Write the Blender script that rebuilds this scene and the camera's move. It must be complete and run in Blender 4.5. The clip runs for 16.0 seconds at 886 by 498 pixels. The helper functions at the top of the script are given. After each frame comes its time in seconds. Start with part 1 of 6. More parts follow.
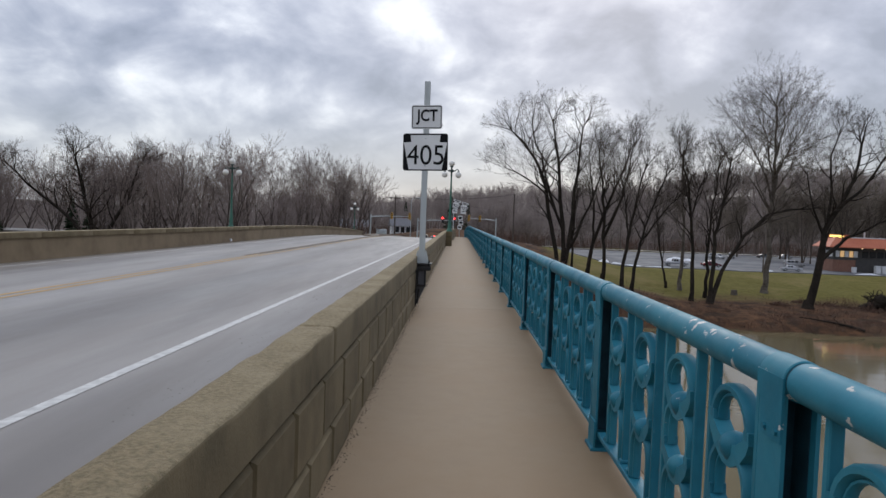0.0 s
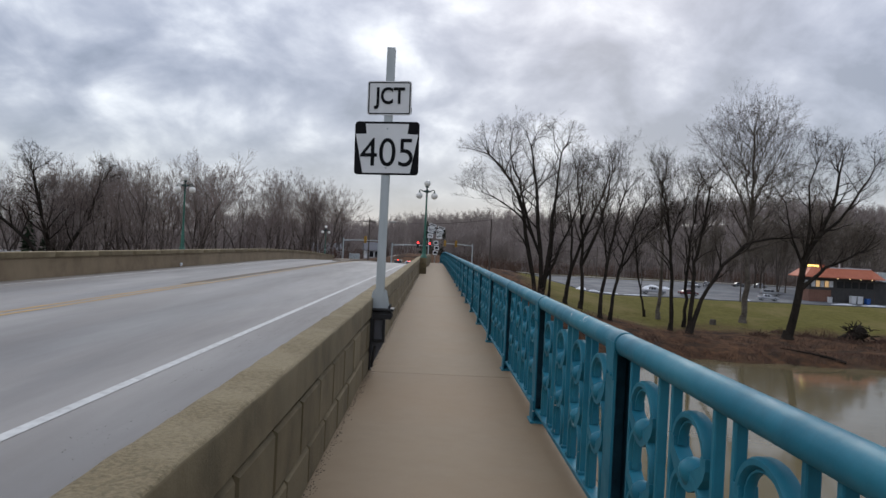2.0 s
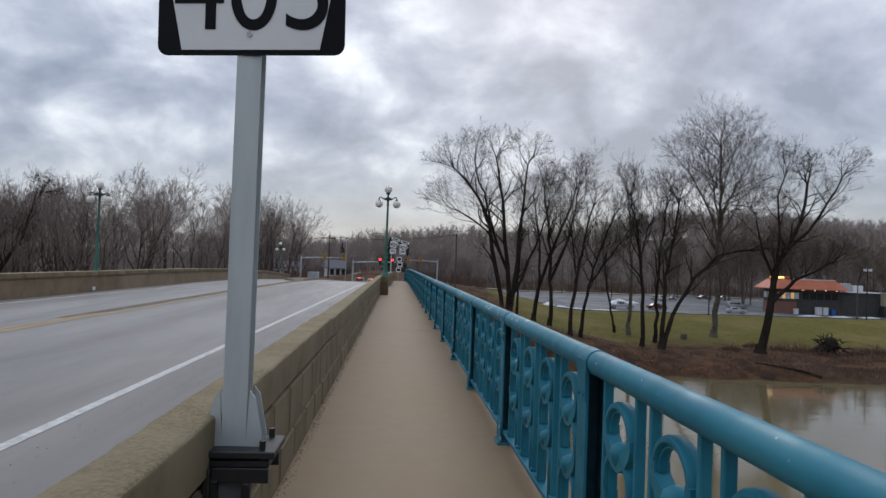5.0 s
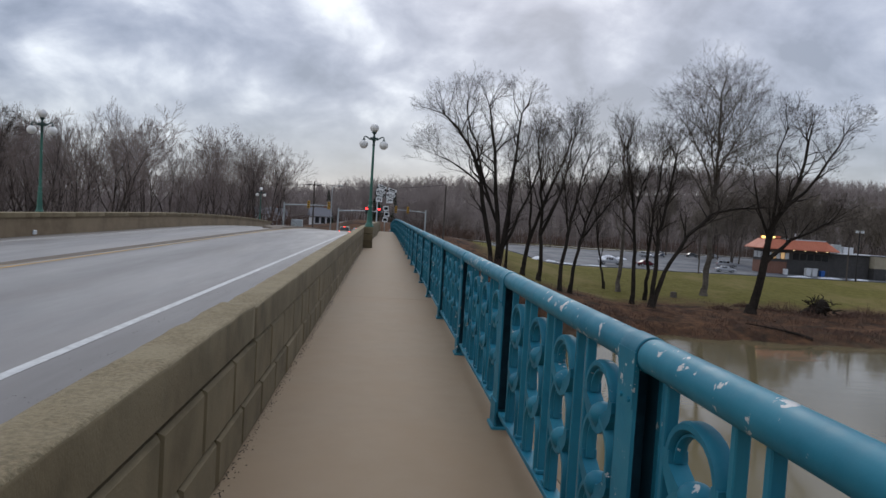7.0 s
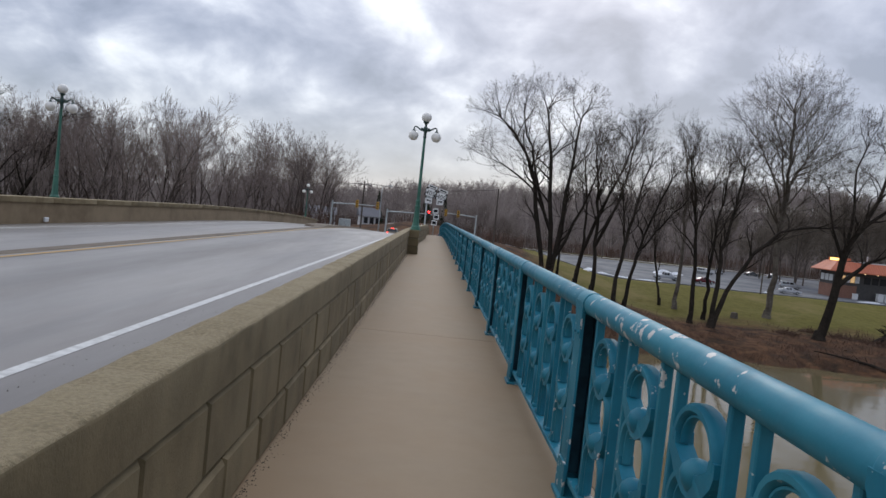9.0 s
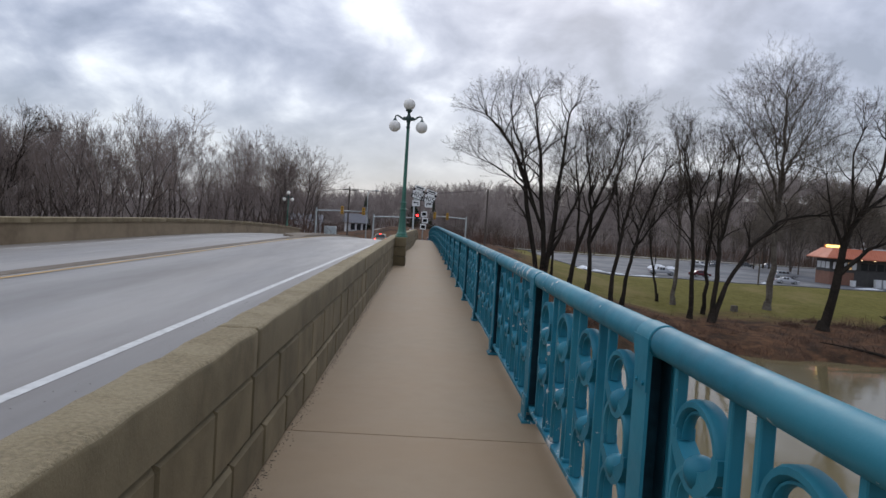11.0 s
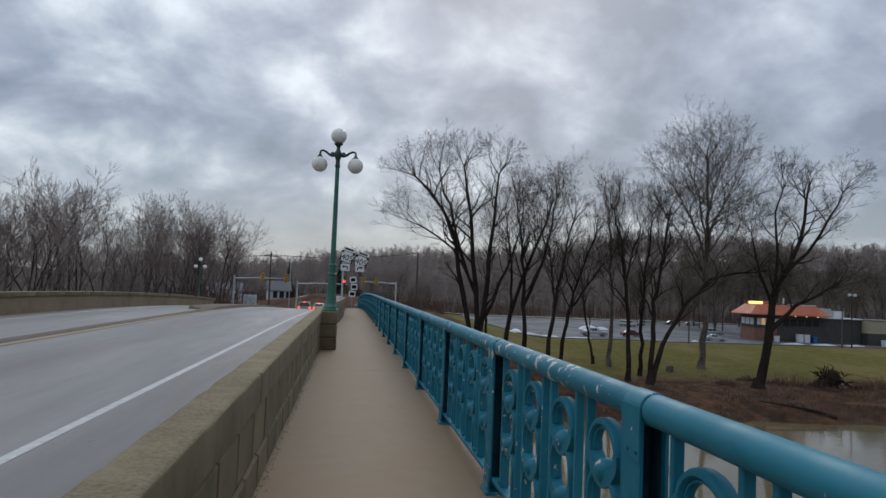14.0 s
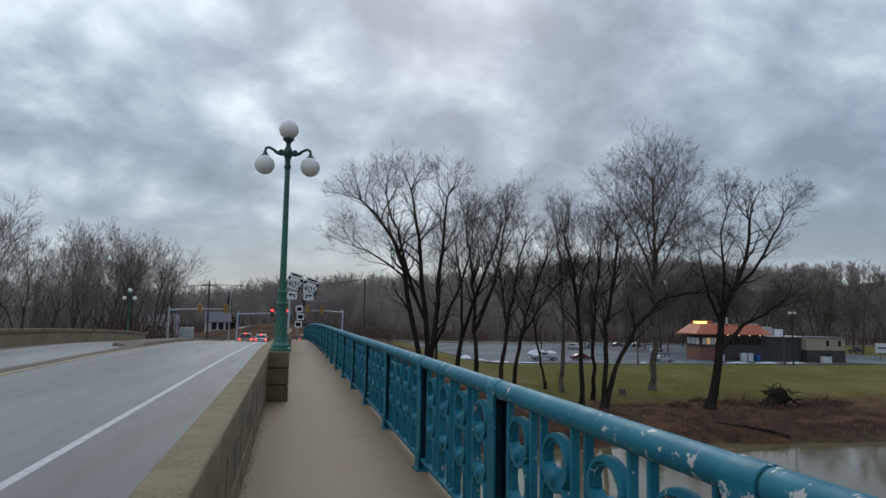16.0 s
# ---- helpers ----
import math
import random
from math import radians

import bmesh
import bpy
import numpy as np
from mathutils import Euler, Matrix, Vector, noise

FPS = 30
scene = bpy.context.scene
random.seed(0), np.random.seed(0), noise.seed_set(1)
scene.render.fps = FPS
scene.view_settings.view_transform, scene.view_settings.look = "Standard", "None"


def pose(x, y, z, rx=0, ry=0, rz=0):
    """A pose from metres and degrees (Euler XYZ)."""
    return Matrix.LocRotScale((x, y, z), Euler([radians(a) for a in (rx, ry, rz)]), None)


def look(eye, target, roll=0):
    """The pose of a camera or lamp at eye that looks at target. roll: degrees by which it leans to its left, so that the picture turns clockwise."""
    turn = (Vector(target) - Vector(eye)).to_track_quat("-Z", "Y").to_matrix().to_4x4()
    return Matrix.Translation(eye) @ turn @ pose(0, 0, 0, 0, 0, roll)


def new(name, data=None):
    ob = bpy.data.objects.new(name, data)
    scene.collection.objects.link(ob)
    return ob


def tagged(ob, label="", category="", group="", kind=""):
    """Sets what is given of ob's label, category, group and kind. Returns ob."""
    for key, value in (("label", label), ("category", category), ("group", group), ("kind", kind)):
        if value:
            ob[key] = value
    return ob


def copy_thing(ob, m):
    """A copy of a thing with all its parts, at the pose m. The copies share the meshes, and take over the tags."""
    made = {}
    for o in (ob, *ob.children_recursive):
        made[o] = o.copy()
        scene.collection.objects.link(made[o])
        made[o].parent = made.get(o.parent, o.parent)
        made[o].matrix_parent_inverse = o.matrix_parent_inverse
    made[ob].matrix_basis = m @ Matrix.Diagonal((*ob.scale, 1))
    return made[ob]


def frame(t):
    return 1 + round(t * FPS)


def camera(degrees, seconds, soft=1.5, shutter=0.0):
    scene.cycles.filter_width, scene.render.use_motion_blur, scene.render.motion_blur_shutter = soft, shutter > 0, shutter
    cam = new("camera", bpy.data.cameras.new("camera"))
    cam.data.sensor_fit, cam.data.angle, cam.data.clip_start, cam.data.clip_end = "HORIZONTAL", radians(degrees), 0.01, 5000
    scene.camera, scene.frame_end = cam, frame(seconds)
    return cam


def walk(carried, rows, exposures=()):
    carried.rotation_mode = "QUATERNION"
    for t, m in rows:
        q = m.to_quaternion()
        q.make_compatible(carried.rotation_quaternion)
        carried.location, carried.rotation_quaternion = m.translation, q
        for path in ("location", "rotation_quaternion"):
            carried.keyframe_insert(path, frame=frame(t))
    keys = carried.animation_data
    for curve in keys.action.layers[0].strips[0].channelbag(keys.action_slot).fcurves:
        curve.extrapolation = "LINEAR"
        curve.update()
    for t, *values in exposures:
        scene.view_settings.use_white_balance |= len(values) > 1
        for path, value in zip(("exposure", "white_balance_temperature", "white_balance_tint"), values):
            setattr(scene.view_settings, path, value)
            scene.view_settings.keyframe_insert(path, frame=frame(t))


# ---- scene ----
cam = camera(65.4, 16.0)
PATH = [
    (0, (-0.146, 0.372, 1.421), (-0.186, 2.37, 1.339), 2.1),
    (0.5, (-0.111, 1.226, 1.421), (0.046, 3.218, 1.347), -0.6),
    (1, (-0.168, 2.067, 1.424), (-0.056, 4.062, 1.333), 3.0),
    (1.5, (-0.078, 2.993, 1.426), (0.019, 4.99, 1.401), -0.1),
    (2, (-0.134, 3.817, 1.445), (-0.106, 5.817, 1.438), 2.8),
    (2.5, (-0.092, 4.767, 1.437), (0.012, 6.763, 1.367), 0.3),
    (3, (-0.132, 5.497, 1.429), (-0.041, 7.493, 1.333), 1.0),
    (3.5, (-0.106, 6.384, 1.433), (0.02, 8.378, 1.352), 1.7),
    (4, (-0.11, 7.26, 1.437), (0.003, 9.256, 1.485), 0.2),
    (6.5, (-0.118, 11.472, 1.44), (0.053, 13.464, 1.413), 5.5),
    (7, (-0.055, 12.36, 1.416), (0.121, 14.35, 1.321), 3.5),
    (7.5, (-0.104, 13.114, 1.43), (-0.047, 15.108, 1.279), 4.2),
    (8, (-0.038, 14.111, 1.396), (0.099, 16.103, 1.295), 4.2),
    (8.5, (-0.05, 15.01, 1.38), (0.138, 17.0, 1.33), 3.3),
    (9, (-0.027, 15.912, 1.373), (0.01, 17.91, 1.28), 6.0),
    (11.5, (-0.045, 20.195, 1.392), (0.049, 22.191, 1.311), 2.8),
    (12, (-0.108, 20.947, 1.426), (0.054, 22.938, 1.342), 3.5),
    (12.5, (-0.094, 21.983, 1.386), (0.073, 23.975, 1.33), 3.6),
    (13, (-0.183, 22.639, 1.425), (0.068, 24.623, 1.448), 1.5),
    (13.5, (-0.221, 23.56, 1.397), (-0.011, 25.548, 1.47), 3.9),
    (14, (-0.256, 24.373, 1.404), (0.012, 26.352, 1.519), 2.3),
    (14.5, (-0.355, 25.07, 1.435), (-0.149, 27.057, 1.54), 2.4),
    (15, (-0.367, 25.896, 1.442), (-0.064, 27.862, 1.645), 0.7),
    (15.5, (-0.46, 26.737, 1.462), (-0.09, 28.69, 1.674), 3.4),
    (16, (-0.46, 27.446, 1.452), (-0.035, 29.391, 1.647), 1.0),
]
EXPOSURES = [(0.0, 0.04, 6450, 10), (3.0, -0.05, 6400, 9), (3.9, -0.03, 6400, 9), (6.5, -0.22, 6250, 9), (7.6, 0.10, 6350, 10), (9.0, 0.07, 6350, 10), (11.4, 0.09, 6320, 10), (12.4, 0.05, 6330, 10), (13.0, -0.17, 6300, 8), (13.5, -0.15, 6260, 7), (14.0, -0.33, 6200, 6), (16.0, -0.35, 6050, 3)]
walk(cam, [(t, look(eye, target, roll)) for t, eye, target, roll in PATH], EXPOSURES)

# ---------------------------------------------------------------- world, sun
world = bpy.data.worlds.new("overcast_sky")
scene.world = world
world.use_nodes = True


def build_sky():
    nt = world.node_tree
    nt.nodes.clear()
    n, l = nt.nodes, nt.links
    out, bg = n.new("ShaderNodeOutputWorld"), n.new("ShaderNodeBackground")
    sky = n.new("ShaderNodeTexSky")
    sky.sky_type, sky.sun_disc = "NISHITA", False
    sky.sun_elevation, sky.sun_rotation = radians(32), radians(12)
    tc, sep = n.new("ShaderNodeTexCoord"), n.new("ShaderNodeSeparateXYZ")
    l.new(tc.outputs["Generated"], sep.inputs[0])

    def m(op, a, b, c=None):
        k = n.new("ShaderNodeMath")
        k.operation = op
        for i, v in enumerate((a, b, c)):
            if v is None:
                continue
            if isinstance(v, (int, float)):
                k.inputs[i].default_value = v
            else:
                l.new(v, k.inputs[i])
        return k.outputs[0]

    up = m("ADD", m("MAXIMUM", sep.outputs[2], 0.0), 0.55)
    comb = n.new("ShaderNodeCombineXYZ")
    l.new(m("DIVIDE", sep.outputs[0], up), comb.inputs[0])
    l.new(m("DIVIDE", sep.outputs[1], up), comb.inputs[1])

    def noise_tex(scale, detail, rough, dist, shift):
        mp = n.new("ShaderNodeMapping")
        mp.inputs["Location"].default_value = shift
        l.new(comb.outputs[0], mp.inputs["Vector"])
        t = n.new("ShaderNodeTexNoise")
        t.inputs["Scale"].default_value, t.inputs["Detail"].default_value = scale, detail
        t.inputs["Roughness"].default_value, t.inputs["Distortion"].default_value = rough, dist
        l.new(mp.outputs[0], t.inputs["Vector"])
        return t.outputs["Fac"]

    big = noise_tex(1.7, 3, 0.5, 0.1, (2.3, 6.7, 0.0))
    mid = noise_tex(5.6, 7, 0.53, 0.2, (7.7, 3.1, 0.0))
    mix = m("ADD", m("MULTIPLY", big, 0.34), m("MULTIPLY", mid, 0.66))
    # the cloud is thicker towards the east
    mix = m("ADD", mix, m("MULTIPLY_ADD", sep.outputs[0], -0.085, 0.008))
    ramp = n.new("ShaderNodeValToRGB")
    e = ramp.color_ramp.elements
    e[0].position, e[0].color = 0.385, (0.235, 0.26, 0.33, 1)
    e[1].position, e[1].color = 0.65, (0.92, 0.94, 0.98, 1)
    for at, col in ((0.45, (0.335, 0.362, 0.448)), (0.505, (0.435, 0.46, 0.545)), (0.555, (0.57, 0.595, 0.67))):
        e.new(at).color = (*col, 1)
    l.new(mix, ramp.inputs[0])
    # the cloud layer thickens to an even grey veil at the horizon
    veil = n.new("ShaderNodeMix")
    veil.data_type = "RGBA"
    veil.inputs["B"].default_value = (0.40, 0.425, 0.48, 1)
    l.new(ramp.outputs[0], veil.inputs["A"])
    fade = n.new("ShaderNodeMapRange")
    fade.inputs["From Min"].default_value, fade.inputs["From Max"].default_value = 0.02, 0.16
    fade.inputs["To Min"].default_value, fade.inputs["To Max"].default_value = 0.75, 0.0
    l.new(sep.outputs[2], fade.inputs["Value"])
    l.new(fade.outputs[0], veil.inputs["Factor"])
    both = n.new("ShaderNodeMix")
    both.data_type, both.blend_type = "RGBA", "ADD"
    both.inputs["Factor"].default_value = 0.02
    l.new(veil.outputs["Result"], both.inputs["A"])
    l.new(sky.outputs[0], both.inputs["B"])
    l.new(both.outputs["Result"], bg.inputs[0])
    # an overcast sky is brighter overhead than near the horizon
    high = m("MAXIMUM", sep.outputs[2], 0.0)
    l.new(m("MULTIPLY", m("MULTIPLY_ADD", m("MULTIPLY", high, high), 1.1, 0.93), SKY_STRENGTH), bg.inputs[1])
    l.new(bg.outputs[0], out.inputs[0])


SKY_STRENGTH = 1.0
build_sky()
sun = new("sun", bpy.data.lights.new("sun", "SUN"))
sun.data.energy, sun.data.angle, sun.data.color = 0.8, radians(25), (1.0, 0.96, 0.9)
sun.matrix_world = look((20, 90, 60), (0, 0, 0))

# ---------------------------------------------------------------- materials


def material(name, base, rough=0.7, metal=0.0, second=None, scale=4.0, amount=0.5, third=None, scale3=0.5, amount3=0.4,
             bump=0.0, bump_scale=40.0, per_object=0.0, stretch=(1, 1, 1), spec=0.5, rough_var=0.0, emit=None, emit_power=0.0):
    """Principled material: base broken by a fine and a broad noise, a little relief, and a tone that varies from piece to piece."""
    mat = bpy.data.materials.new(name)
    mat.use_nodes = True
    nt = mat.node_tree
    n, l = nt.nodes, nt.links
    p = n["Principled BSDF"]
    p.inputs["Roughness"].default_value, p.inputs["Metallic"].default_value = rough, metal
    p.inputs["Specular IOR Level"].default_value = spec
    tc, oi = n.new("ShaderNodeTexCoord"), n.new("ShaderNodeObjectInfo")
    sc = n.new("ShaderNodeVectorMath")
    sc.operation = "SCALE"
    sc.inputs[0].default_value = (37.0, 19.0, 53.0)
    l.new(oi.outputs["Random"], sc.inputs["Scale"])
    add = n.new("ShaderNodeVectorMath")
    l.new(tc.outputs["Object"], add.inputs[0])
    l.new(sc.outputs[0], add.inputs[1])
    mp = n.new("ShaderNodeMapping")
    mp.inputs["Scale"].default_value = stretch
    l.new(add.outputs[0], mp.inputs["Vector"])
    vec = mp.outputs[0]

    def tex(s, detail=5):
        t = n.new("ShaderNodeTexNoise")
        t.inputs["Scale"].default_value, t.inputs["Detail"].default_value, t.inputs["Roughness"].default_value = s, detail, 0.6
        l.new(vec, t.inputs["Vector"])
        return t.outputs["Fac"]

    def rng(v, lo, hi, a, b):
        k = n.new("ShaderNodeMapRange")
        for key, x in (("From Min", lo), ("From Max", hi), ("To Min", a), ("To Max", b)):
            k.inputs[key].default_value = x
        l.new(v, k.inputs["Value"])
        return k.outputs[0]

    def blend(a, b, f):
        k = n.new("ShaderNodeMix")
        k.data_type = "RGBA"
        for key, v in (("A", a), ("B", b)):
            if isinstance(v, tuple):
                k.inputs[key].default_value = (*v, 1)
            else:
                l.new(v, k.inputs[key])
        l.new(f, k.inputs["Factor"])
        return k.outputs["Result"]

    col = base
    if second:
        col = blend(col, second, rng(tex(scale), 0.38, 0.66, 0.0, amount))
    if third:
        col = blend(col, third, rng(tex(scale3, 4), 0.42, 0.62, 0.0, amount3))
    if per_object and not isinstance(col, tuple):
        hv = n.new("ShaderNodeHueSaturation")
        l.new(col, hv.inputs["Color"])
        l.new(rng(oi.outputs["Random"], 0, 1, 1 - per_object, 1 + per_object), hv.inputs["Value"])
        col = hv.outputs[0]
    if isinstance(col, tuple):
        p.inputs["Base Color"].default_value = (*col, 1)
    else:
        l.new(col, p.inputs["Base Color"])
    if rough_var:
        l.new(rng(tex(scale * 0.7), 0.35, 0.65, rough - rough_var, rough + rough_var), p.inputs["Roughness"])
    if bump:
        b = n.new("ShaderNodeBump")
        b.inputs["Strength"].default_value, b.inputs["Distance"].default_value = 1.0, bump
        l.new(tex(bump_scale, 6), b.inputs["Height"])
        l.new(b.outputs[0], p.inputs["Normal"])
    if emit:
        p.inputs["Emission Color"].default_value, p.inputs["Emission Strength"].default_value = (*emit, 1), emit_power
    return mat


def rail_paint(name, chip, rubbed):
    """Blue-green gloss paint, chipped to a pale primer in patches; chip: how little of it has gone."""
    mat = material(name, (0.012, 0.152, 0.220), 0.54, 0.0, (0.009, 0.112, 0.166), 9, 0.7, (0.030, 0.194, 0.256), 1.3, 0.7, 0.0006, 60, 0.06, rough_var=0.08, spec=0.32)
    nt = mat.node_tree
    n, l = nt.nodes, nt.links
    p = n["Principled BSDF"]
    old = p.inputs["Base Color"].links[0].from_socket
    geo = n.new("ShaderNodeNewGeometry")

    def tex(s, d, r):
        t = n.new("ShaderNodeTexNoise")
        t.inputs["Scale"].default_value, t.inputs["Detail"].default_value, t.inputs["Roughness"].default_value = s, d, r
        l.new(geo.outputs["Position"], t.inputs["Vector"])
        return t.outputs["Fac"]

    a, b = tex(13.0, 5, 0.62), tex(0.33, 2, 0.5)
    k = n.new("ShaderNodeMath")
    k.operation = "MULTIPLY_ADD"
    l.new(b, k.inputs[0])
    k.inputs[1].default_value = 0.55
    l.new(a, k.inputs[2])
    # the paint is newer at the near end of the bridge
    sep, age, old_paint = n.new("ShaderNodeSeparateXYZ"), n.new("ShaderNodeMapRange"), n.new("ShaderNodeMath")
    l.new(geo.outputs["Position"], sep.inputs[0])
    l.new(sep.outputs[1], age.inputs["Value"])
    for key, x in (("From Min", 3.0), ("From Max", 13.0), ("To Min", -0.075), ("To Max", 0.0)):
        age.inputs[key].default_value = x
    l.new(age.outputs[0], old_paint.inputs[0])
    l.new(k.outputs[0], old_paint.inputs[1])
    # and worst towards the crest of the deck
    rub, more = n.new("ShaderNodeMapRange"), n.new("ShaderNodeMath")
    l.new(sep.outputs[1], rub.inputs["Value"])
    for key, x in (("From Min", 24.5), ("From Max", 27.5), ("To Min", 0.0), ("To Max", rubbed)):
        rub.inputs[key].default_value = x
    past, spell = n.new("ShaderNodeMapRange"), n.new("ShaderNodeMath")
    l.new(sep.outputs[1], past.inputs["Value"])
    for key, x in (("From Min", 28.6), ("From Max", 30.5), ("To Min", 1.0), ("To Max", -0.6)):
        past.inputs[key].default_value = x
    spell.operation = "MULTIPLY"
    l.new(rub.outputs[0], spell.inputs[0])
    l.new(past.outputs[0], spell.inputs[1])
    l.new(spell.outputs[0], more.inputs[0])
    l.new(old_paint.outputs[0], more.inputs[1])
    k = more
    r = n.new("ShaderNodeMapRange")
    for key, x in (("From Min", chip), ("From Max", chip + 0.015), ("To Min", 0.0), ("To Max", 1.0)):
        r.inputs[key].default_value = x
    l.new(k.outputs[0], r.inputs["Value"])
    mx = n.new("ShaderNodeMix")
    mx.data_type = "RGBA"
    l.new(r.outputs[0], mx.inputs["Factor"])
    l.new(old, mx.inputs["A"])
    mx.inputs["B"].default_value = (0.50, 0.49, 0.46, 1)
    l.new(mx.outputs["Result"], p.inputs["Base Color"])
    return mat


M_RAIL, M_BARS = rail_paint("rail_paint", 0.922, 0.045), rail_paint("bar_paint", 0.975, 0.0)
# darker version of the rail paint, for the posts' hollows and the pipe joints
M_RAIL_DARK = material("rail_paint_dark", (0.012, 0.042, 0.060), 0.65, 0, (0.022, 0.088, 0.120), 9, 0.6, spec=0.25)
M_WALK = material("walk_concrete", (0.250, 0.182, 0.110), 0.68, 0, (0.218, 0.155, 0.091), 6.0, 0.45, (0.248, 0.164, 0.088), 0.45, 0.55, 0.0010, 140, 0.03, spec=0.35, rough_var=0.02)
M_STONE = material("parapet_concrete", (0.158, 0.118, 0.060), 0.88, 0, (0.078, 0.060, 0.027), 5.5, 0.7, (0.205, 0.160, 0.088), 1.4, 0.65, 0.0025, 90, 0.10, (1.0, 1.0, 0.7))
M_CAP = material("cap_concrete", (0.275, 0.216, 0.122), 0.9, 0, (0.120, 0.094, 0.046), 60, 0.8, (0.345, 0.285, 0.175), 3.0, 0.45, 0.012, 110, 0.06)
M_JOINT = material("parapet_joint", (0.07, 0.058, 0.038), 0.9, 0, (0.04, 0.035, 0.025), 12, 0.6)
M_FARWALL = material("far_parapet_concrete", (0.190, 0.138, 0.080), 0.87, 0, (0.120, 0.085, 0.046), 2.2, 0.8, (0.240, 0.182, 0.110), 0.35, 0.7, 0.003, 40)
M_ROAD = material("wet_asphalt", (0.180, 0.164, 0.150), 0.40, 0, (0.118, 0.106, 0.097), 1.1, 0.75, (0.242, 0.220, 0.198), 0.5, 0.85, 0.0012, 160, stretch=(1, 0.12, 1), rough_var=0.10)


def wear_road(mat):
    """Oil-dark strips along the middle of each lane and a rough dark shoulder, broken up by noise."""
    nt = mat.node_tree
    n, l = nt.nodes, nt.links
    p = n["Principled BSDF"]
    col = p.inputs["Base Color"].links[0].from_socket
    geo, sep = n.new("ShaderNodeNewGeometry"), n.new("ShaderNodeSeparateXYZ")
    l.new(geo.outputs["Position"], sep.inputs[0])
    mp, t = n.new("ShaderNodeMapping"), n.new("ShaderNodeTexNoise")
    mp.inputs["Scale"].default_value = (1.0, 0.16, 1.0)
    l.new(geo.outputs["Position"], mp.inputs["Vector"])
    l.new(mp.outputs[0], t.inputs["Vector"])
    t.inputs["Scale"].default_value, t.inputs["Detail"].default_value = 1.6, 5
    off = n.new("ShaderNodeMath")
    off.operation = "MULTIPLY_ADD"
    l.new(t.outputs["Fac"], off.inputs[0])
    off.inputs[1].default_value = 1.1
    l.new(sep.outputs[0], off.inputs[2])
    ramp = n.new("ShaderNodeValToRGB")
    place = n.new("ShaderNodeMapRange")
    for key, x in (("From Min", -13.0), ("From Max", -1.0)):
        place.inputs[key].default_value = x
    l.new(off.outputs[0], place.inputs["Value"])
    l.new(place.outputs[0], ramp.inputs[0])
    e = ramp.color_ramp.elements
    e[0].position, e[0].color = 0.0, (0.0, 0.0, 0.0, 1)
    e[1].position, e[1].color = 1.0, (1, 1, 1, 1)
    for x, v in ((-11.3, 0.0), (-10.4, 0.6), (-9.4, 0.0), (-6.3, 0.0), (-5.2, 0.85), (-4.2, 0.1), (-2.9, 0.05), (-2.2, 0.8), (-1.5, 1.0)):
        e.new((x + 13.0) / 12.0).color = (v, v, v, 1)
    mul = n.new("ShaderNodeMath")
    mul.operation = "MULTIPLY"
    l.new(ramp.outputs[0], mul.inputs[0])
    mul.inputs[1].default_value = 0.75
    mx = n.new("ShaderNodeMix")
    mx.data_type = "RGBA"
    l.new(mul.outputs[0], mx.inputs["Factor"])
    l.new(col, mx.inputs["A"])
    mx.inputs["B"].default_value = (0.095, 0.083, 0.074, 1)
    l.new(mx.outputs["Result"], p.inputs["Base Color"])


wear_road(M_ROAD)
M_WHITE_LINE = material("white_road_paint", (0.58, 0.58, 0.555), 0.6, 0, (0.34, 0.335, 0.32), 9, 0.8, (0.5, 0.5, 0.49), 0.6, 0.5)
M_YELLOW_LINE = material("yellow_road_paint", (0.46, 0.27, 0.065), 0.6, 0, (0.34, 0.21, 0.07), 6, 0.7, (0.27, 0.19, 0.10), 0.5, 0.6)
M_MEDIAN = material("median_concrete", (0.145, 0.112, 0.078), 0.85, 0, (0.08, 0.062, 0.044), 3, 0.8)
M_GALV = material("galvanised_steel", (0.42, 0.455, 0.455), 0.5, 0.3, (0.28, 0.31, 0.31), 9, 0.8, (0.55, 0.58, 0.575), 1.8, 0.6, stretch=(1, 1, 0.22))
M_BLACK = material("black_paint", (0.012, 0.012, 0.013), 0.5, 0, (0.03, 0.028, 0.026), 12, 0.6)
M_SIGN_WHITE = material("sign_white_sheeting", (0.72, 0.725, 0.715), 0.5, 0, (0.62, 0.625, 0.62), 3, 0.6)
M_SIGN_BLACK = material("sign_black_sheeting", (0.005, 0.005, 0.006), 0.5, spec=0.12)
M_LAMP_GREEN = material("lamp_green_paint", (0.028, 0.125, 0.085), 0.42, 0.0, (0.018, 0.075, 0.055), 8, 0.8, (0.05, 0.17, 0.12), 1.2, 0.6)
M_LAMP_DARK = material("lamp_dark_green_paint", (0.012, 0.034, 0.028), 0.45, 0.0, (0.02, 0.055, 0.045), 9, 0.7)
M_GLOBE = material("milk_glass", (0.80, 0.78, 0.73), 0.45, 0, (0.68, 0.66, 0.61), 5, 0.6)
M_BARK = material("dark_bark", (0.026, 0.021, 0.017), 0.95, 0, (0.060, 0.050, 0.040), 5, 0.6, (0.014, 0.012, 0.010), 0.6, 0.6, 0.02, 10, 0.2, spec=0.08)
M_BARK_PALE = material("pale_bark", (0.12, 0.10, 0.082), 0.95, 0, (0.20, 0.18, 0.15), 3, 0.8, (0.06, 0.05, 0.042), 0.6, 0.7, 0.02, 10, 0.15, spec=0.08)
M_TWIG = material("twig_bark", (0.052, 0.042, 0.035), 0.95, 0, (0.100, 0.081, 0.066), 0.8, 0.6, spec=0.08)
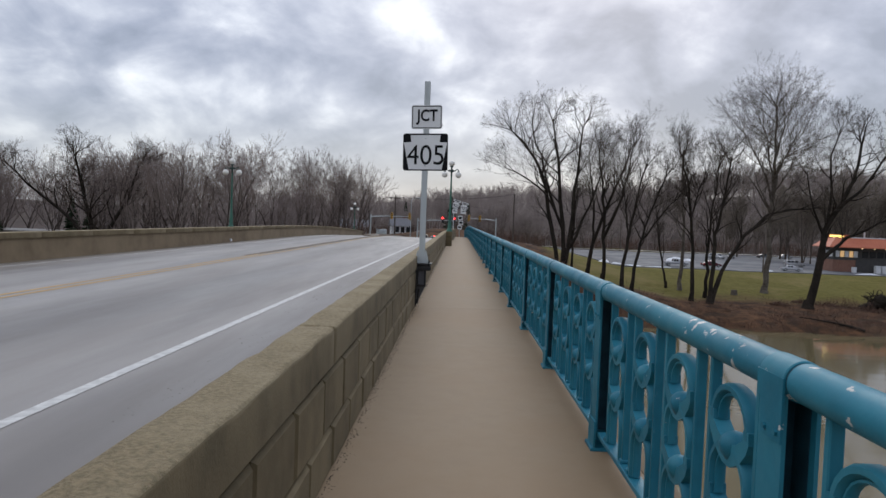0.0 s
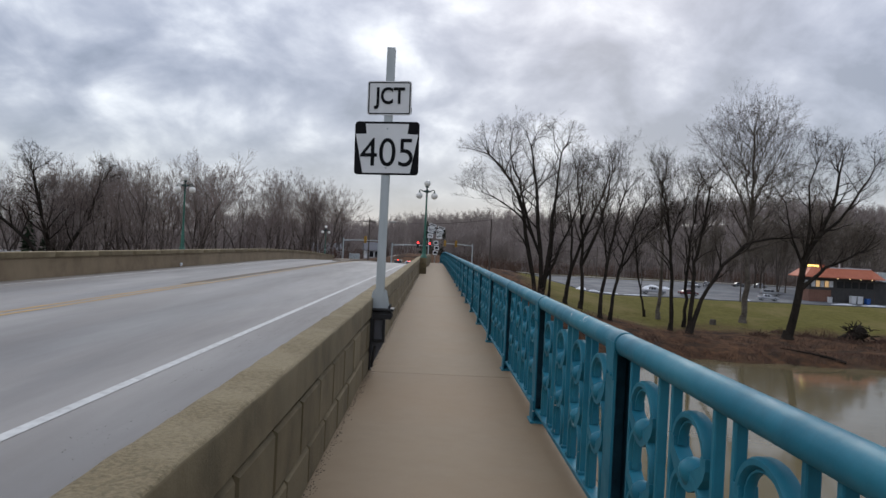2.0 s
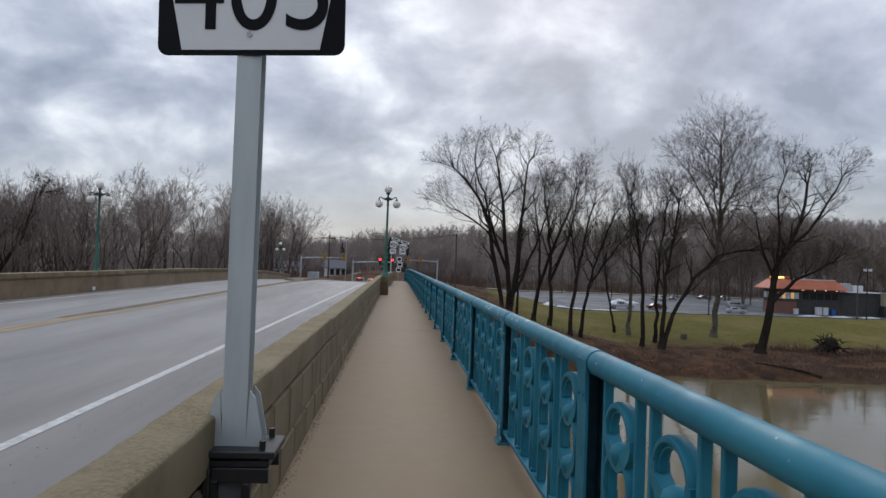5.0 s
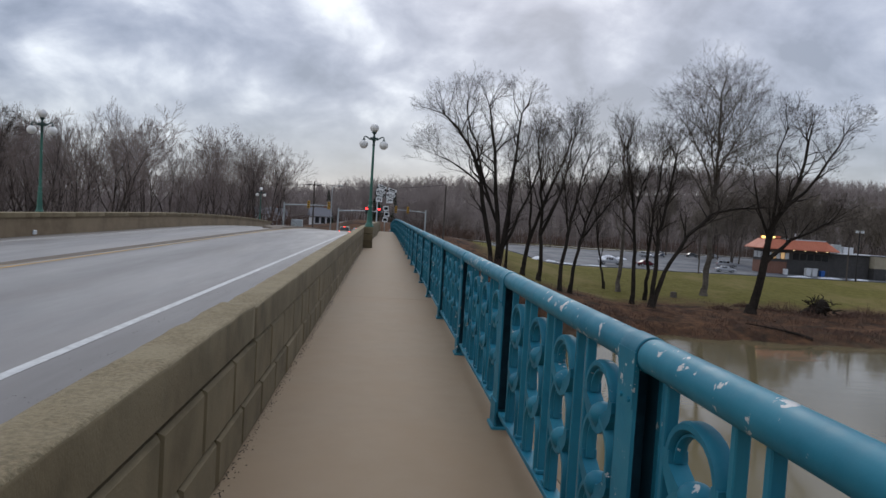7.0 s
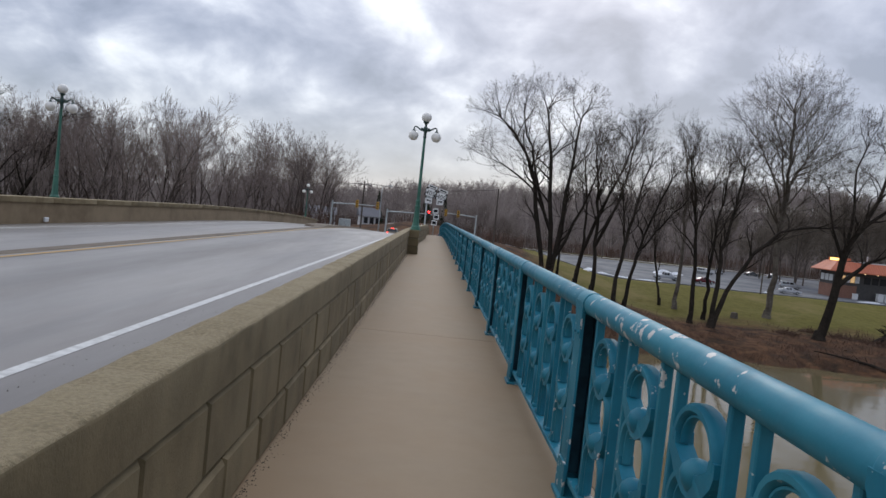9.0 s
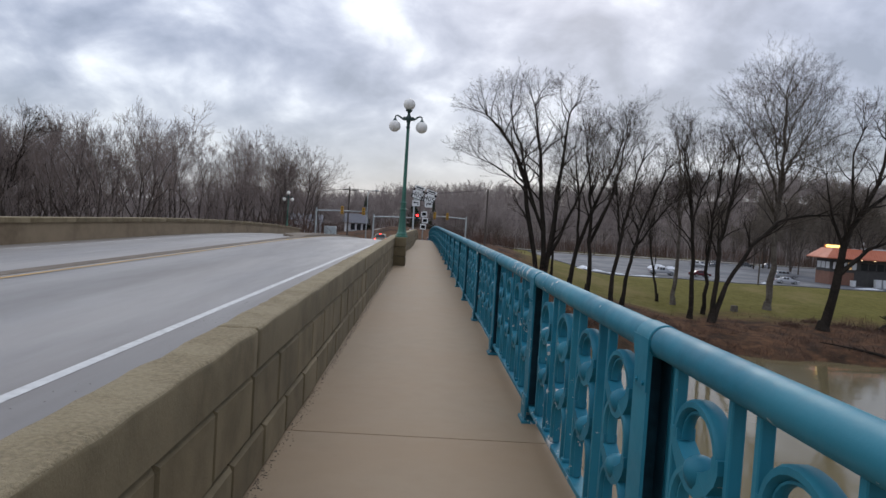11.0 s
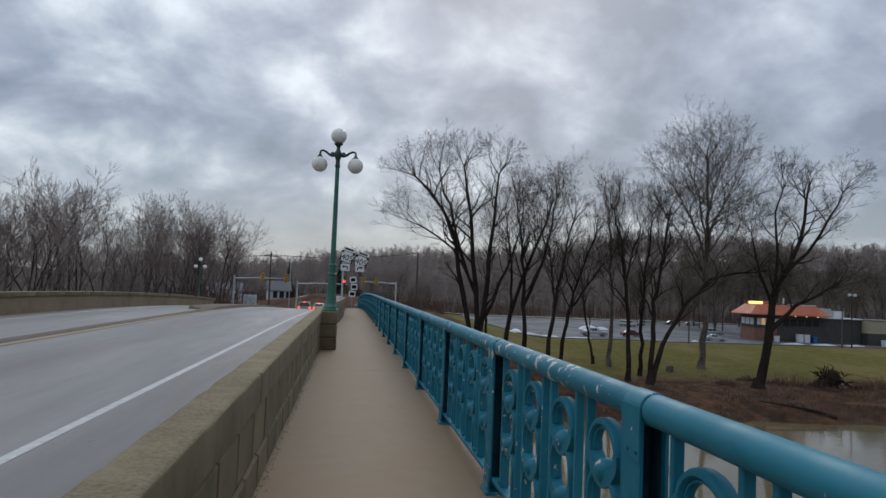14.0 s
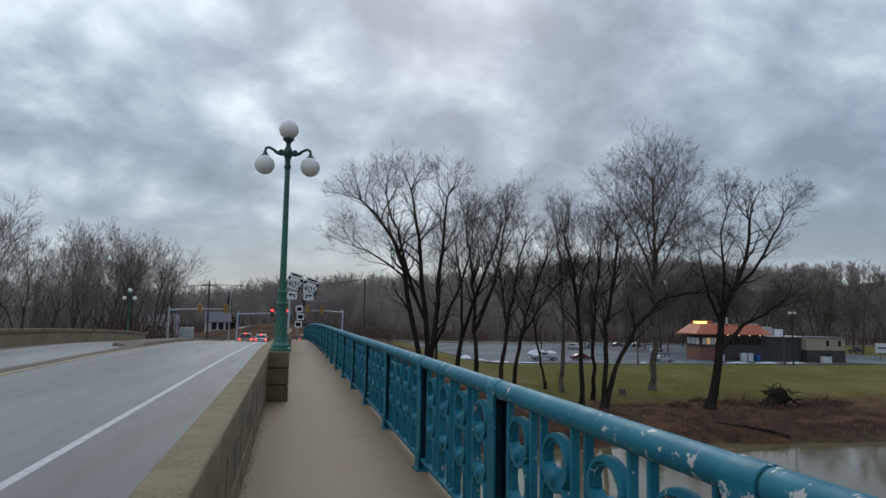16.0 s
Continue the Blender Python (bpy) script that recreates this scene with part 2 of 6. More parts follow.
M_TWIG_PALE = material("pale_twig_bark", (0.078, 0.064, 0.052), 0.95, 0, (0.16, 0.14, 0.12), 0.8, 0.6, spec=0.08)
# bark and twigs of the far woods, with distance haze painted in as paler colour
M_BARK_HAZE = material("hazy_bark", (0.115, 0.095, 0.082), 0.95, 0, (0.17, 0.145, 0.125), 0.6, 0.8, spec=0.08)
M_TWIG_HAZE = material("hazy_twig_bark", (0.295, 0.250, 0.228), 0.95, 0, (0.36, 0.312, 0.29), 0.12, 0.8, (0.18, 0.146, 0.13), 0.03, 0.6, spec=0.08)
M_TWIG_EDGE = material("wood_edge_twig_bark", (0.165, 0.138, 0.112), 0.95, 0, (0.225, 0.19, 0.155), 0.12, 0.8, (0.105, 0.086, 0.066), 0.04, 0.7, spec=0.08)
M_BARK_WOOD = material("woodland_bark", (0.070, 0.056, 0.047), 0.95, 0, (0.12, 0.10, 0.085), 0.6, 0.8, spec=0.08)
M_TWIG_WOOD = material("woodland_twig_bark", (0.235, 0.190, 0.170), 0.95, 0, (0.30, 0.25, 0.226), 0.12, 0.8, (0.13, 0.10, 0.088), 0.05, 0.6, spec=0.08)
M_BRUSH = material("red_brown_brush", (0.118, 0.070, 0.052), 0.95, 0, (0.165, 0.112, 0.085), 0.4, 0.8, (0.05, 0.036, 0.03), 0.07, 0.6, spec=0.08)
M_CONIFER = material("conifer_needles", (0.022, 0.040, 0.022), 0.9, 0, (0.04, 0.06, 0.03), 1.5, 0.7, spec=0.08)
M_CAR_GLASS = material("car_glass", (0.012, 0.014, 0.016), 0.08)
M_TYRE = material("tyre_rubber", (0.014, 0.014, 0.014), 0.85)
M_RIM = material("alloy_rim", (0.42, 0.43, 0.44), 0.35, 0.7)
M_CHROME = material("bumper_grey", (0.10, 0.10, 0.105), 0.4)
M_RED_LIGHT = material("red_tail_light", (0.4, 0.01, 0.01), 0.3, emit=(1.0, 0.05, 0.03), emit_power=5.0)
M_RED_DULL = material("red_lens", (0.25, 0.012, 0.012), 0.25)
M_HEADLIGHT = material("headlight_lens", (0.6, 0.62, 0.64), 0.15)
M_PLATE = material("number_plate_plain", (0.45, 0.45, 0.42), 0.5)
M_SNOW = material("old_snow", (0.72, 0.74, 0.77), 0.8, 0, (0.45, 0.46, 0.47), 2.5, 0.7, bump=0.05, bump_scale=3)
M_ORANGE_ROOF = material("orange_roof_tiles", (0.46, 0.135, 0.065), 0.6, 0, (0.36, 0.10, 0.05), 2, 0.7, (0.52, 0.18, 0.10), 0.3, 0.5)
M_BRICK = material("red_brown_brick", (0.20, 0.095, 0.065), 0.85, 0, (0.26, 0.15, 0.11), 3, 0.7, (0.15, 0.075, 0.055), 0.5, 0.6)
M_DARKWALL = material("dark_siding", (0.045, 0.043, 0.042), 0.8, 0, (0.07, 0.066, 0.062), 1.5, 0.7)
M_BEIGE = material("beige_stucco", (0.36, 0.32, 0.235), 0.85, 0, (0.29, 0.25, 0.18), 1.2, 0.7)
M_WHITE_PAINT = material("white_paint", (0.62, 0.63, 0.64), 0.6, 0, (0.5, 0.51, 0.52), 1.5, 0.6)
M_GREY_ROOF = material("grey_shingles", (0.16, 0.16, 0.17), 0.85, 0, (0.11, 0.11, 0.12), 3, 0.7)
M_WINDOW = material("dark_window_glass", (0.02, 0.023, 0.026), 0.08)
M_WINDOW_LIT = material("lit_window", (0.3, 0.2, 0.1), 0.3, emit=(1.0, 0.62, 0.28), emit_power=0.45)
M_SIGN_GLOW = material("lit_yellow_sign", (0.6, 0.45, 0.1), 0.4, emit=(1.0, 0.78, 0.22), emit_power=2.2)
M_LAMP_GLOW = material("small_lamp_glow", (0.6, 0.5, 0.3), 0.4, emit=(1.0, 0.72, 0.36), emit_power=1.6)
M_SIGNAL = material("signal_yellow_paint", (0.50, 0.27, 0.02), 0.5)
M_SIGNAL_RED = material("signal_red_lens", (0.5, 0.02, 0.02), 0.3, emit=(1.0, 0.03, 0.03), emit_power=7.0)
M_SIGNAL_OFF = material("signal_dark_lens", (0.02, 0.02, 0.02), 0.3)
M_WOOD_POLE = material("weathered_pole_wood", (0.085, 0.068, 0.055), 0.9, 0, (0.12, 0.10, 0.085), 4, 0.7)
M_BLUE = material("blue_plastic", (0.02, 0.10, 0.35), 0.5)
M_LOT = material("wet_lot_asphalt", (0.092, 0.097, 0.108), 0.80, 0, (0.07, 0.074, 0.082), 0.5, 0.8, (0.16, 0.165, 0.172), 0.08, 0.8, rough_var=0.14, spec=0.22)
M_DEBRIS = material("grit", (0.05, 0.04, 0.03), 0.95, 0, (0.12, 0.10, 0.08), 20, 0.7)


def ground_material():
    """Lawn, leaf litter, mud and wood floor, laid by the lie of the land (distance from the river)."""
    mat = bpy.data.materials.new("river_land")
    mat.use_nodes = True
    nt = mat.node_tree
    n, l = nt.nodes, nt.links
    p = n["Principled BSDF"]
    p.inputs["Roughness"].default_value = 0.95
    p.inputs["Specular IOR Level"].default_value = 0.06
    tc, sep = n.new("ShaderNodeTexCoord"), n.new("ShaderNodeSeparateXYZ")
    l.new(tc.outputs["Object"], sep.inputs[0])

    def tex(s, d=5, st=(1, 1, 1)):
        mp = n.new("ShaderNodeMapping")
        mp.inputs["Scale"].default_value = st
        l.new(tc.outputs["Object"], mp.inputs["Vector"])
        t = n.new("ShaderNodeTexNoise")
        t.inputs["Scale"].default_value, t.inputs["Detail"].default_value, t.inputs["Roughness"].default_value = s, d, 0.62
        l.new(mp.outputs[0], t.inputs["Vector"])
        return t.outputs["Fac"]

    def m(op, a, b):
        k = n.new("ShaderNodeMath")
        k.operation = op
        for i, v in enumerate((a, b)):
            if isinstance(v, (int, float)):
                k.inputs[i].default_value = v
            else:
                l.new(v, k.inputs[i])
        return k.outputs[0]

    def rng(v, lo, hi, a=0.0, b=1.0):
        k = n.new("ShaderNodeMapRange")
        for key, x in (("From Min", lo), ("From Max", hi), ("To Min", a), ("To Max", b)):
            k.inputs[key].default_value = x
        l.new(v, k.inputs["Value"])
        return k.outputs[0]

    def blend(a, b, f):
        k = n.new("ShaderNodeMix")
        k.data_type = "RGBA"
        for key, v in (("A", a), ("B", b)):
            if isinstance(v, tuple):
                k.inputs[key].default_value = (*v, 1)
            else:
                l.new(v, k.inputs[key])
        l.new(f, k.inputs["Factor"])
        return k.outputs["Result"]

    wob = m("MULTIPLY", m("SUBTRACT", tex(0.12, 4), 0.5), 26.0)
    yy = m("ADD", sep.outputs[1], wob)
    litter = blend((0.070, 0.038, 0.022), (0.130, 0.068, 0.036), rng(tex(1.1, 6), 0.4, 0.62))
    litter = blend(litter, (0.026, 0.020, 0.015), rng(tex(0.35, 5), 0.47, 0.63, 0.0, 0.85))
    grass = blend((0.108, 0.097, 0.024), (0.140, 0.122, 0.034), rng(tex(0.9, 6), 0.4, 0.62))
    grass = blend(grass, (0.19, 0.15, 0.062), rng(tex(0.07, 5), 0.48, 0.62, 0.0, 0.7))
    wood = blend((0.098, 0.078, 0.068), (0.066, 0.053, 0.047), rng(tex(0.25, 5), 0.4, 0.6))
    mud = blend((0.058, 0.042, 0.028), (0.105, 0.070, 0.044), rng(tex(0.8, 6), 0.4, 0.62))
    col = blend(mud, litter, rng(yy, 102.0, 107.0))
    col = blend(col, grass, rng(yy, 124.0, 134.0))
    col = blend(col, wood, rng(yy, 262.0, 274.0))
    # wooded bank on the other side of the bridge and under the approach
    near = blend(litter, wood, rng(yy, 150.0, 190.0))
    col = blend(col, near, rng(sep.outputs[0], 26.0, 18.0))
    l.new(col, p.inputs["Base Color"])
    b = n.new("ShaderNodeBump")
    b.inputs["Distance"].default_value = 0.12
    l.new(tex(2.2, 6), b.inputs["Height"])
    l.new(b.outputs[0], p.inputs["Normal"])
    return mat


def water_material():
    mat = bpy.data.materials.new("muddy_river_water")
    mat.use_nodes = True
    nt = mat.node_tree
    n, l = nt.nodes, nt.links
    p = n["Principled BSDF"]
    p.inputs["Base Color"].default_value = (0.150, 0.122, 0.064, 1)
    p.inputs["Roughness"].default_value = 0.07
    p.inputs["IOR"].default_value = 1.33
    tc, mp = n.new("ShaderNodeTexCoord"), n.new("ShaderNodeMapping")
    mp.inputs["Scale"].default_value = (0.35, 1.0, 1.0)
    l.new(tc.outputs["Object"], mp.inputs["Vector"])
    t = n.new("ShaderNodeTexNoise")
    t.inputs["Scale"].default_value, t.inputs["Detail"].default_value = 0.55, 3
    l.new(mp.outputs[0], t.inputs["Vector"])
    b = n.new("ShaderNodeBump")
    b.inputs["Strength"].default_value, b.inputs["Distance"].default_value = 0.45, 0.035
    l.new(t.outputs["Fac"], b.inputs["Height"])
    l.new(b.outputs[0], p.inputs["Normal"])
    return mat


M_GROUND, M_WATER = ground_material(), water_material()

# ---------------------------------------------------------------- mesh tools


class Mesh:
    """Vertices and faces gathered for one mesh."""

    def __init__(self):
        self.v, self.f = [], []

    def quadbox(self, x0, x1, y0, y1, z0, z1, m=None):
        c = [(x0, y0, z0), (x1, y0, z0), (x1, y1, z0), (x0, y1, z0), (x0, y0, z1), (x1, y0, z1), (x1, y1, z1), (x0, y1, z1)]
        self.add(c, [(0, 3, 2, 1), (4, 5, 6, 7), (0, 1, 5, 4), (1, 2, 6, 5), (2, 3, 7, 6), (3, 0, 4, 7)], m)
        return self

    def add(self, verts, faces, m=None):
        o = len(self.v)
        self.v.extend(tuple(m @ Vector(p)) if m is not None else tuple(p) for p in verts)
        self.f.extend(tuple(i + o for i in q) for q in faces)
        return self

    def chamfer(self, x0, x1, y0, y1, z0, z1, c=0.01, m=None):
        """A box whose edges and corners are cut by c."""
        vs, fs = [], []
        for ix, x in enumerate((x0, x1)):
            for iy, y in enumerate((y0, y1)):
                for iz, z in enumerate((z0, z1)):
                    sx, sy, sz = (c, -c)[ix], (c, -c)[iy], (c, -c)[iz]
                    vs += [(x, y + sy, z + sz), (x + sx, y, z + sz), (x + sx, y + sy, z)]

        def i(a, b, d, k):
            return (a * 4 + b * 2 + d) * 3 + k
        for k, quad in ((0, "x"), (1, "y"), (2, "z")):
            for s in (0, 1):
                loop = [(0, 0), (1, 0), (1, 1), (0, 1)]
                idx = [i(s, a, b, 0) if k == 0 else i(a, s, b, 1) if k == 1 else i(a, b, s, 2) for a, b in loop]
                flip = (s == 0) if k != 1 else (s == 1)
                fs.append(tuple(reversed(idx)) if flip else tuple(idx))
        for a in (0, 1):
            for b in (0, 1):
                fs.append((i(a, b, 0, 0), i(a, b, 1, 0), i(a, b, 1, 1), i(a, b, 0, 1)))
                fs.append((i(a, 0, b, 0), i(a, 1, b, 0), i(a, 1, b, 2), i(a, 0, b, 2)))
                fs.append((i(0, a, b, 1), i(1, a, b, 1), i(1, a, b, 2), i(0, a, b, 2)))
                for d in (0, 1):
                    fs.append((i(a, b, d, 0), i(a, b, d, 1), i(a, b, d, 2)))
        return self.add(vs, fs, m)

    def tube(self, path, radii, sides=8, cap=True, m=None):
        path = [Vector(p) for p in path]
        vs, fs = [], []
        ref = None
        for k, p in enumerate(path):
            d = (path[min(k + 1, len(path) - 1)] - path[max(k - 1, 0)]).normalized()
            if ref is None:
                ref = d.orthogonal().normalized()
            ref = (ref - d * ref.dot(d))
            ref = ref.normalized() if ref.length > 1e-6 else d.orthogonal().normalized()
            o = d.cross(ref)
            r = radii[k] if isinstance(radii, (list, tuple)) else radii
            for s in range(sides):
                a = 2 * math.pi * s / sides
                vs.append(p + ref * (r * math.cos(a)) + o * (r * math.sin(a)))
        for k in range(len(path) - 1):
            for s in range(sides):
                t = (s + 1) % sides
                fs.append((k * sides + s, k * sides + t, (k + 1) * sides + t, (k + 1) * sides + s))
        if cap:
            fs.append(tuple(reversed(range(sides))))
            fs.append(tuple(range((len(path) - 1) * sides, len(path) * sides)))
        return self.add(vs, fs, m)

    def lathe(self, profile, sides=16, m=None):
        """profile: (radius, z) from bottom to top, turned round z."""
        vs, fs = [], []
        for r, z in profile:
            for s in range(sides):
                a = 2 * math.pi * s / sides
                vs.append((r * math.cos(a), r * math.sin(a), z))
        for k in range(len(profile) - 1):
            for s in range(sides):
                t = (s + 1) % sides
                fs.append((k * sides + s, k * sides + t, (k + 1) * sides + t, (k + 1) * sides + s))
        fs.append(tuple(reversed(range(sides))))
        fs.append(tuple(range((len(profile) - 1) * sides, len(profile) * sides)))
        return self.add(vs, fs, m)

    def extrude(self, outline, lo, hi, axis="x", m=None):
        """A closed outline (two coordinates, counter-clockwise) drawn out along axis from lo to hi."""
        k = len(outline)

        def put(p, d):
            return (d, p[0], p[1]) if axis == "x" else (p[0], d, p[1]) if axis == "y" else (p[0], p[1], d)
        vs = [put(p, lo) for p in outline] + [put(p, hi) for p in outline]
        fs = [(i, (i + 1) % k, k + (i + 1) % k, k + i) for i in range(k)]
        fs += [tuple(reversed(range(k))), tuple(range(k, 2 * k))]
        return self.add(vs, fs, m)

    def strip(self, section, ys, dz, m=None, closed=True):
        """A cross-section (x, z) carried along y, lifted by dz(y)."""
        k = len(section)
        vs = [(x, y, z + dz(y)) for y in ys for x, z in section]
        fs = []
        for j in range(len(ys) - 1):
            for i in range(k if closed else k - 1):
                t = (i + 1) % k
                fs.append((j * k + i, j * k + t, (j + 1) * k + t, (j + 1) * k + i))
        if closed:
            fs += [tuple(reversed(range(k))), tuple(range((len(ys) - 1) * k, len(ys) * k))]
        return self.add(vs, fs, m)

    def data(self, name, mat, smooth=False, fix=True):
        me = bpy.data.meshes.new(name)
        me.from_pydata(self.v, [], self.f)
        if fix:
            bm = bmesh.new()
            bm.from_mesh(me)
            bmesh.ops.recalc_face_normals(bm, faces=bm.faces)
            bm.to_mesh(me)
            bm.free()
        if mat:
            me.materials.append(mat)
        if smooth:
            me.polygons.foreach_set("use_smooth", [True] * len(me.polygons))
            me.set_sharp_from_angle(angle=radians(40))
        me.update()
        return me


def part(name, mesh, mat, parent, label="", smooth=False, at=None, fix=True):
    data = mesh.data(name, mat, smooth, fix) if isinstance(mesh, Mesh) else mesh
    ob = new(name, data)
    ob.parent = parent
    if at is not None:
        ob.matrix_basis = at
    if label:
        tagged(ob, label)
    return ob


def thing(name, label, category, group="", kind="", at=None, mesh=None, mat=None, smooth=False, fix=True):
    data = mesh.data(name, mat, smooth, fix) if isinstance(mesh, Mesh) else mesh
    ob = new(name, data)
    if at is not None:
        ob.matrix_basis = at
    return tagged(ob, label, category, group, kind)


def lettering(text, height, width, mat_depth=0.002, bold=0.0):
    """A flat mesh of text, centred, of that height and width, standing in the xz plane and facing -y."""
    cu = bpy.data.curves.new("text", "FONT")
    cu.body, cu.align_x, cu.align_y, cu.extrude, cu.offset = text, "CENTER", "CENTER", mat_depth, bold
    ob = new("text", cu)
    me = bpy.data.meshes.new_from_object(ob.evaluated_get(bpy.context.evaluated_depsgraph_get()))
    bpy.data.objects.remove(ob)
    lo = [min(v.co[i] for v in me.vertices) for i in (0, 1)]
    hi = [max(v.co[i] for v in me.vertices) for i in (0, 1)]
    for v in me.vertices:
        x = (v.co.x - (lo[0] + hi[0]) / 2) * width / (hi[0] - lo[0])
        z = (v.co.y - (lo[1] + hi[1]) / 2) * height / (hi[1] - lo[1])
        v.co = (x, -v.co.z, z)
    return me

# ---------------------------------------------------------------- lie of the land


def drop(y):
    """How far the bridge deck has fallen past its crest."""
    if y < 52:
        return 0.0
    if y < 122:
        return -0.00055 * (y - 52) ** 2
    return -2.695


def smooth(a, b, v):
    t = min(1.0, max(0.0, (v - a) / (b - a)))
    return t * t * (3 - 2 * t)


BANK = [(-3000, -6), (-140, -7), (-112, -12.5), (-105, -15.5), (100, -15.5), (104, -13.5), (108, -12.4), (121, -11.4), (132, -10.9), (158, -7.75), (250, -7.3), (3000, -7.3)]


def lerp_table(table, v):
    for (a, p), (b, q) in zip(table, table[1:]):
        if v <= b:
            return p + (q - p) * (v - a) / (b - a)
    return table[-1][1]


def ground_z(x, y):
    shore = 1.2 * math.sin(x * 0.11) + 2.2 * noise.noise((x * 0.16, 2.0, 7.0)) + 0.9 * noise.noise((x * 0.55, 5.0, 3.0))
    z = lerp_table(BANK, y + shore * (1 if 94 < y < 140 else 0))
    if y > 99:
        side = smooth(99, 114, y)
        toe = max(0.0, (38 - x) * 0.2) if x > -8 else max(0.0, (x + 60) * 0.13)
        fade = 1 - smooth(150, 230, y) * 0.6
        z += min(toe, 7.6) * side * fade
        d = max(0.0, x - 2.6, -15.8 - x)
        z = max(z, (drop(y) - 0.75 - d * 0.55) if y > 110 else (-17 + (drop(y) - 0.75 + 17 - d * 0.55) * smooth(99, 110, y)))
        z += smooth(265, 430, y) * (7.5 + 26 * smooth(10, 240, x) + 4 * math.sin(x * 0.017) + 7 * noise.noise((x * 0.012, y * 0.008, 9)))
        z += (noise.noise((x * 0.09, y * 0.09, 0)) * 0.5 + noise.noise((x * 0.4, y * 0.4, 3)) * 0.12) * smooth(103, 110, y) * (0.25 if 146 < y < 265 and x > 20 else 1.0)
    return z


def spaced(stops):
    out = []
    for (a, step), (b, _) in zip(stops, stops[1:]):
        v = a
        while v < b - 1e-6:
            out.append(v)
            v += step
    return out + [stops[-1][0]]


def build_ground():
    xs = spaced([(-2400, 300), (-600, 60), (-200, 10), (-60, 3), (130, 8), (260, 40), (600, 300), (2400, 1)])
    ys = spaced([(-2400, 400), (-400, 60), (-160, 8), (-96, 30), (97, 1.5), (140, 3), (176, 8), (440, 60), (800, 300), (2600, 1)])
    g = Mesh()
    g.v = [(x, y, ground_z(x, y)) for y in ys for x in xs]
    k = len(xs)
    g.f = [(j * k + i, j * k + i + 1, (j + 1) * k + i + 1, (j + 1) * k + i) for j in range(len(ys) - 1) for i in range(k - 1)]
    return thing("ground", "brown leaf-littered river bank rising to olive lawn and woods", "ground", kind="structure", mesh=g, mat=M_GROUND, smooth=True)


build_ground()
w = Mesh()
w.add([(-2000, -111, -13.5), (2000, -111, -13.5), (2000, 109, -13.5), (-2000, 109, -13.5)], [(0, 1, 2, 3)])
thing("water", "calm muddy brown river mirroring the grey sky", "river", kind="structure", mesh=w, mat=M_WATER)

# ---------------------------------------------------------------- bridge
DECK = spaced([(-60, 20), (50, 2.5), (124, 6), (150, 1)])
ROAD_L, ROAD_R = -13.05, -1.05


def road_z(x):
    return -0.26 + 0.12 * (1 - min(1.0, abs(x + 7.4) / 6.0))


def build_road():
    xs = [ROAD_L - 0.1, -11.5, -9.5, -7.6, -5.5, -3.4, ROAD_R + 0.1]
    sec = [(x, road_z(x)) for x in xs]
    m = Mesh().strip(sec + [(xs[-1], -0.55), (xs[0], -0.55)], [y for y in DECK if y < 112] + [112], drop)
    road = thing("road", "damp grey asphalt roadway over the bridge", "road", kind="structure", mesh=m, mat=M_ROAD)

    def line(name, x0, x1, y0, y1, mat, label, lift=0.004):
        # the lane lines draw a little towards the walkway along the bridge
        ys = [y0] + [y for y in DECK if y0 < y < y1] + [y1]
        m = Mesh()
        for v in ys:
            d = 0.014 * (min(max(v, -10), 62) - 12)
            m.v += [(x + d, v, road_z(x + d) + lift + drop(v)) for x in (x0, x1)]
        m.f = [(2 * k, 2 * k + 1, 2 * k + 3, 2 * k + 2) for k in range(len(ys) - 1)]
        part(name, m, mat, road, label)
    line("edge_line", -3.46, -3.34, -60, 108, M_WHITE_LINE, "worn white painted edge line")
    line("edge_line", -12.42, -12.30, -60, 108, M_WHITE_LINE, "worn white painted edge line")
    line("centre_line", -7.83, -7.70, -60, 108, M_YELLOW_LINE, "faded yellow centre line")
    line("centre_line", -8.13, -8.00, -60, 34, M_YELLOW_LINE, "faded yellow centre line")
    med = Mesh()
    rows = [(26, -8.27, -7.72, 0.01), (40, -8.07, -7.52, 0.04), (60, -7.8, -7.2, 0.06), (62.5, -7.95, -7.2, 0.08), (64, -8.9, -7.2, 0.17), (72, -9.1, -7.15, 0.18), (84, -9.0, -7.1, 0.18), (96, -8.7, -7.0, 0.18), (107, -8.4, -7.0, 0.18)]
    for (a, p, q, h), (b, u, v, k) in zip(rows, rows[1:]):
        za, zb = drop(a) + road_z(-8.3), drop(b) + road_z(-8.3)
        med.add([(p, a, za - 0.03), (p + 0.1, a, za + h), (q - 0.1, a, za + h), (q, a, za - 0.03), (u, b, zb - 0.03), (u + 0.1, b, zb + k), (v - 0.1, b, zb + k), (v, b, zb - 0.03)],
                [(0, 1, 5, 4), (1, 2, 6, 5), (2, 3, 7, 6)])
    part("median", med, M_MEDIAN, road, "low dirty concrete median strip")
    return road


build_road()

# wide junction beyond the bridge
jz = drop(122) - 0.26
j = Mesh().quadbox(-15.6, 2.4, 111.9, 330, jz - 0.4, jz + 0.002)
j.quadbox(-120, -15.6, 118, 130, jz - 0.4, jz)
thing("road_2", "grey asphalt road junction past the bridge end", "road", kind="structure", mesh=j, mat=M_ROAD)

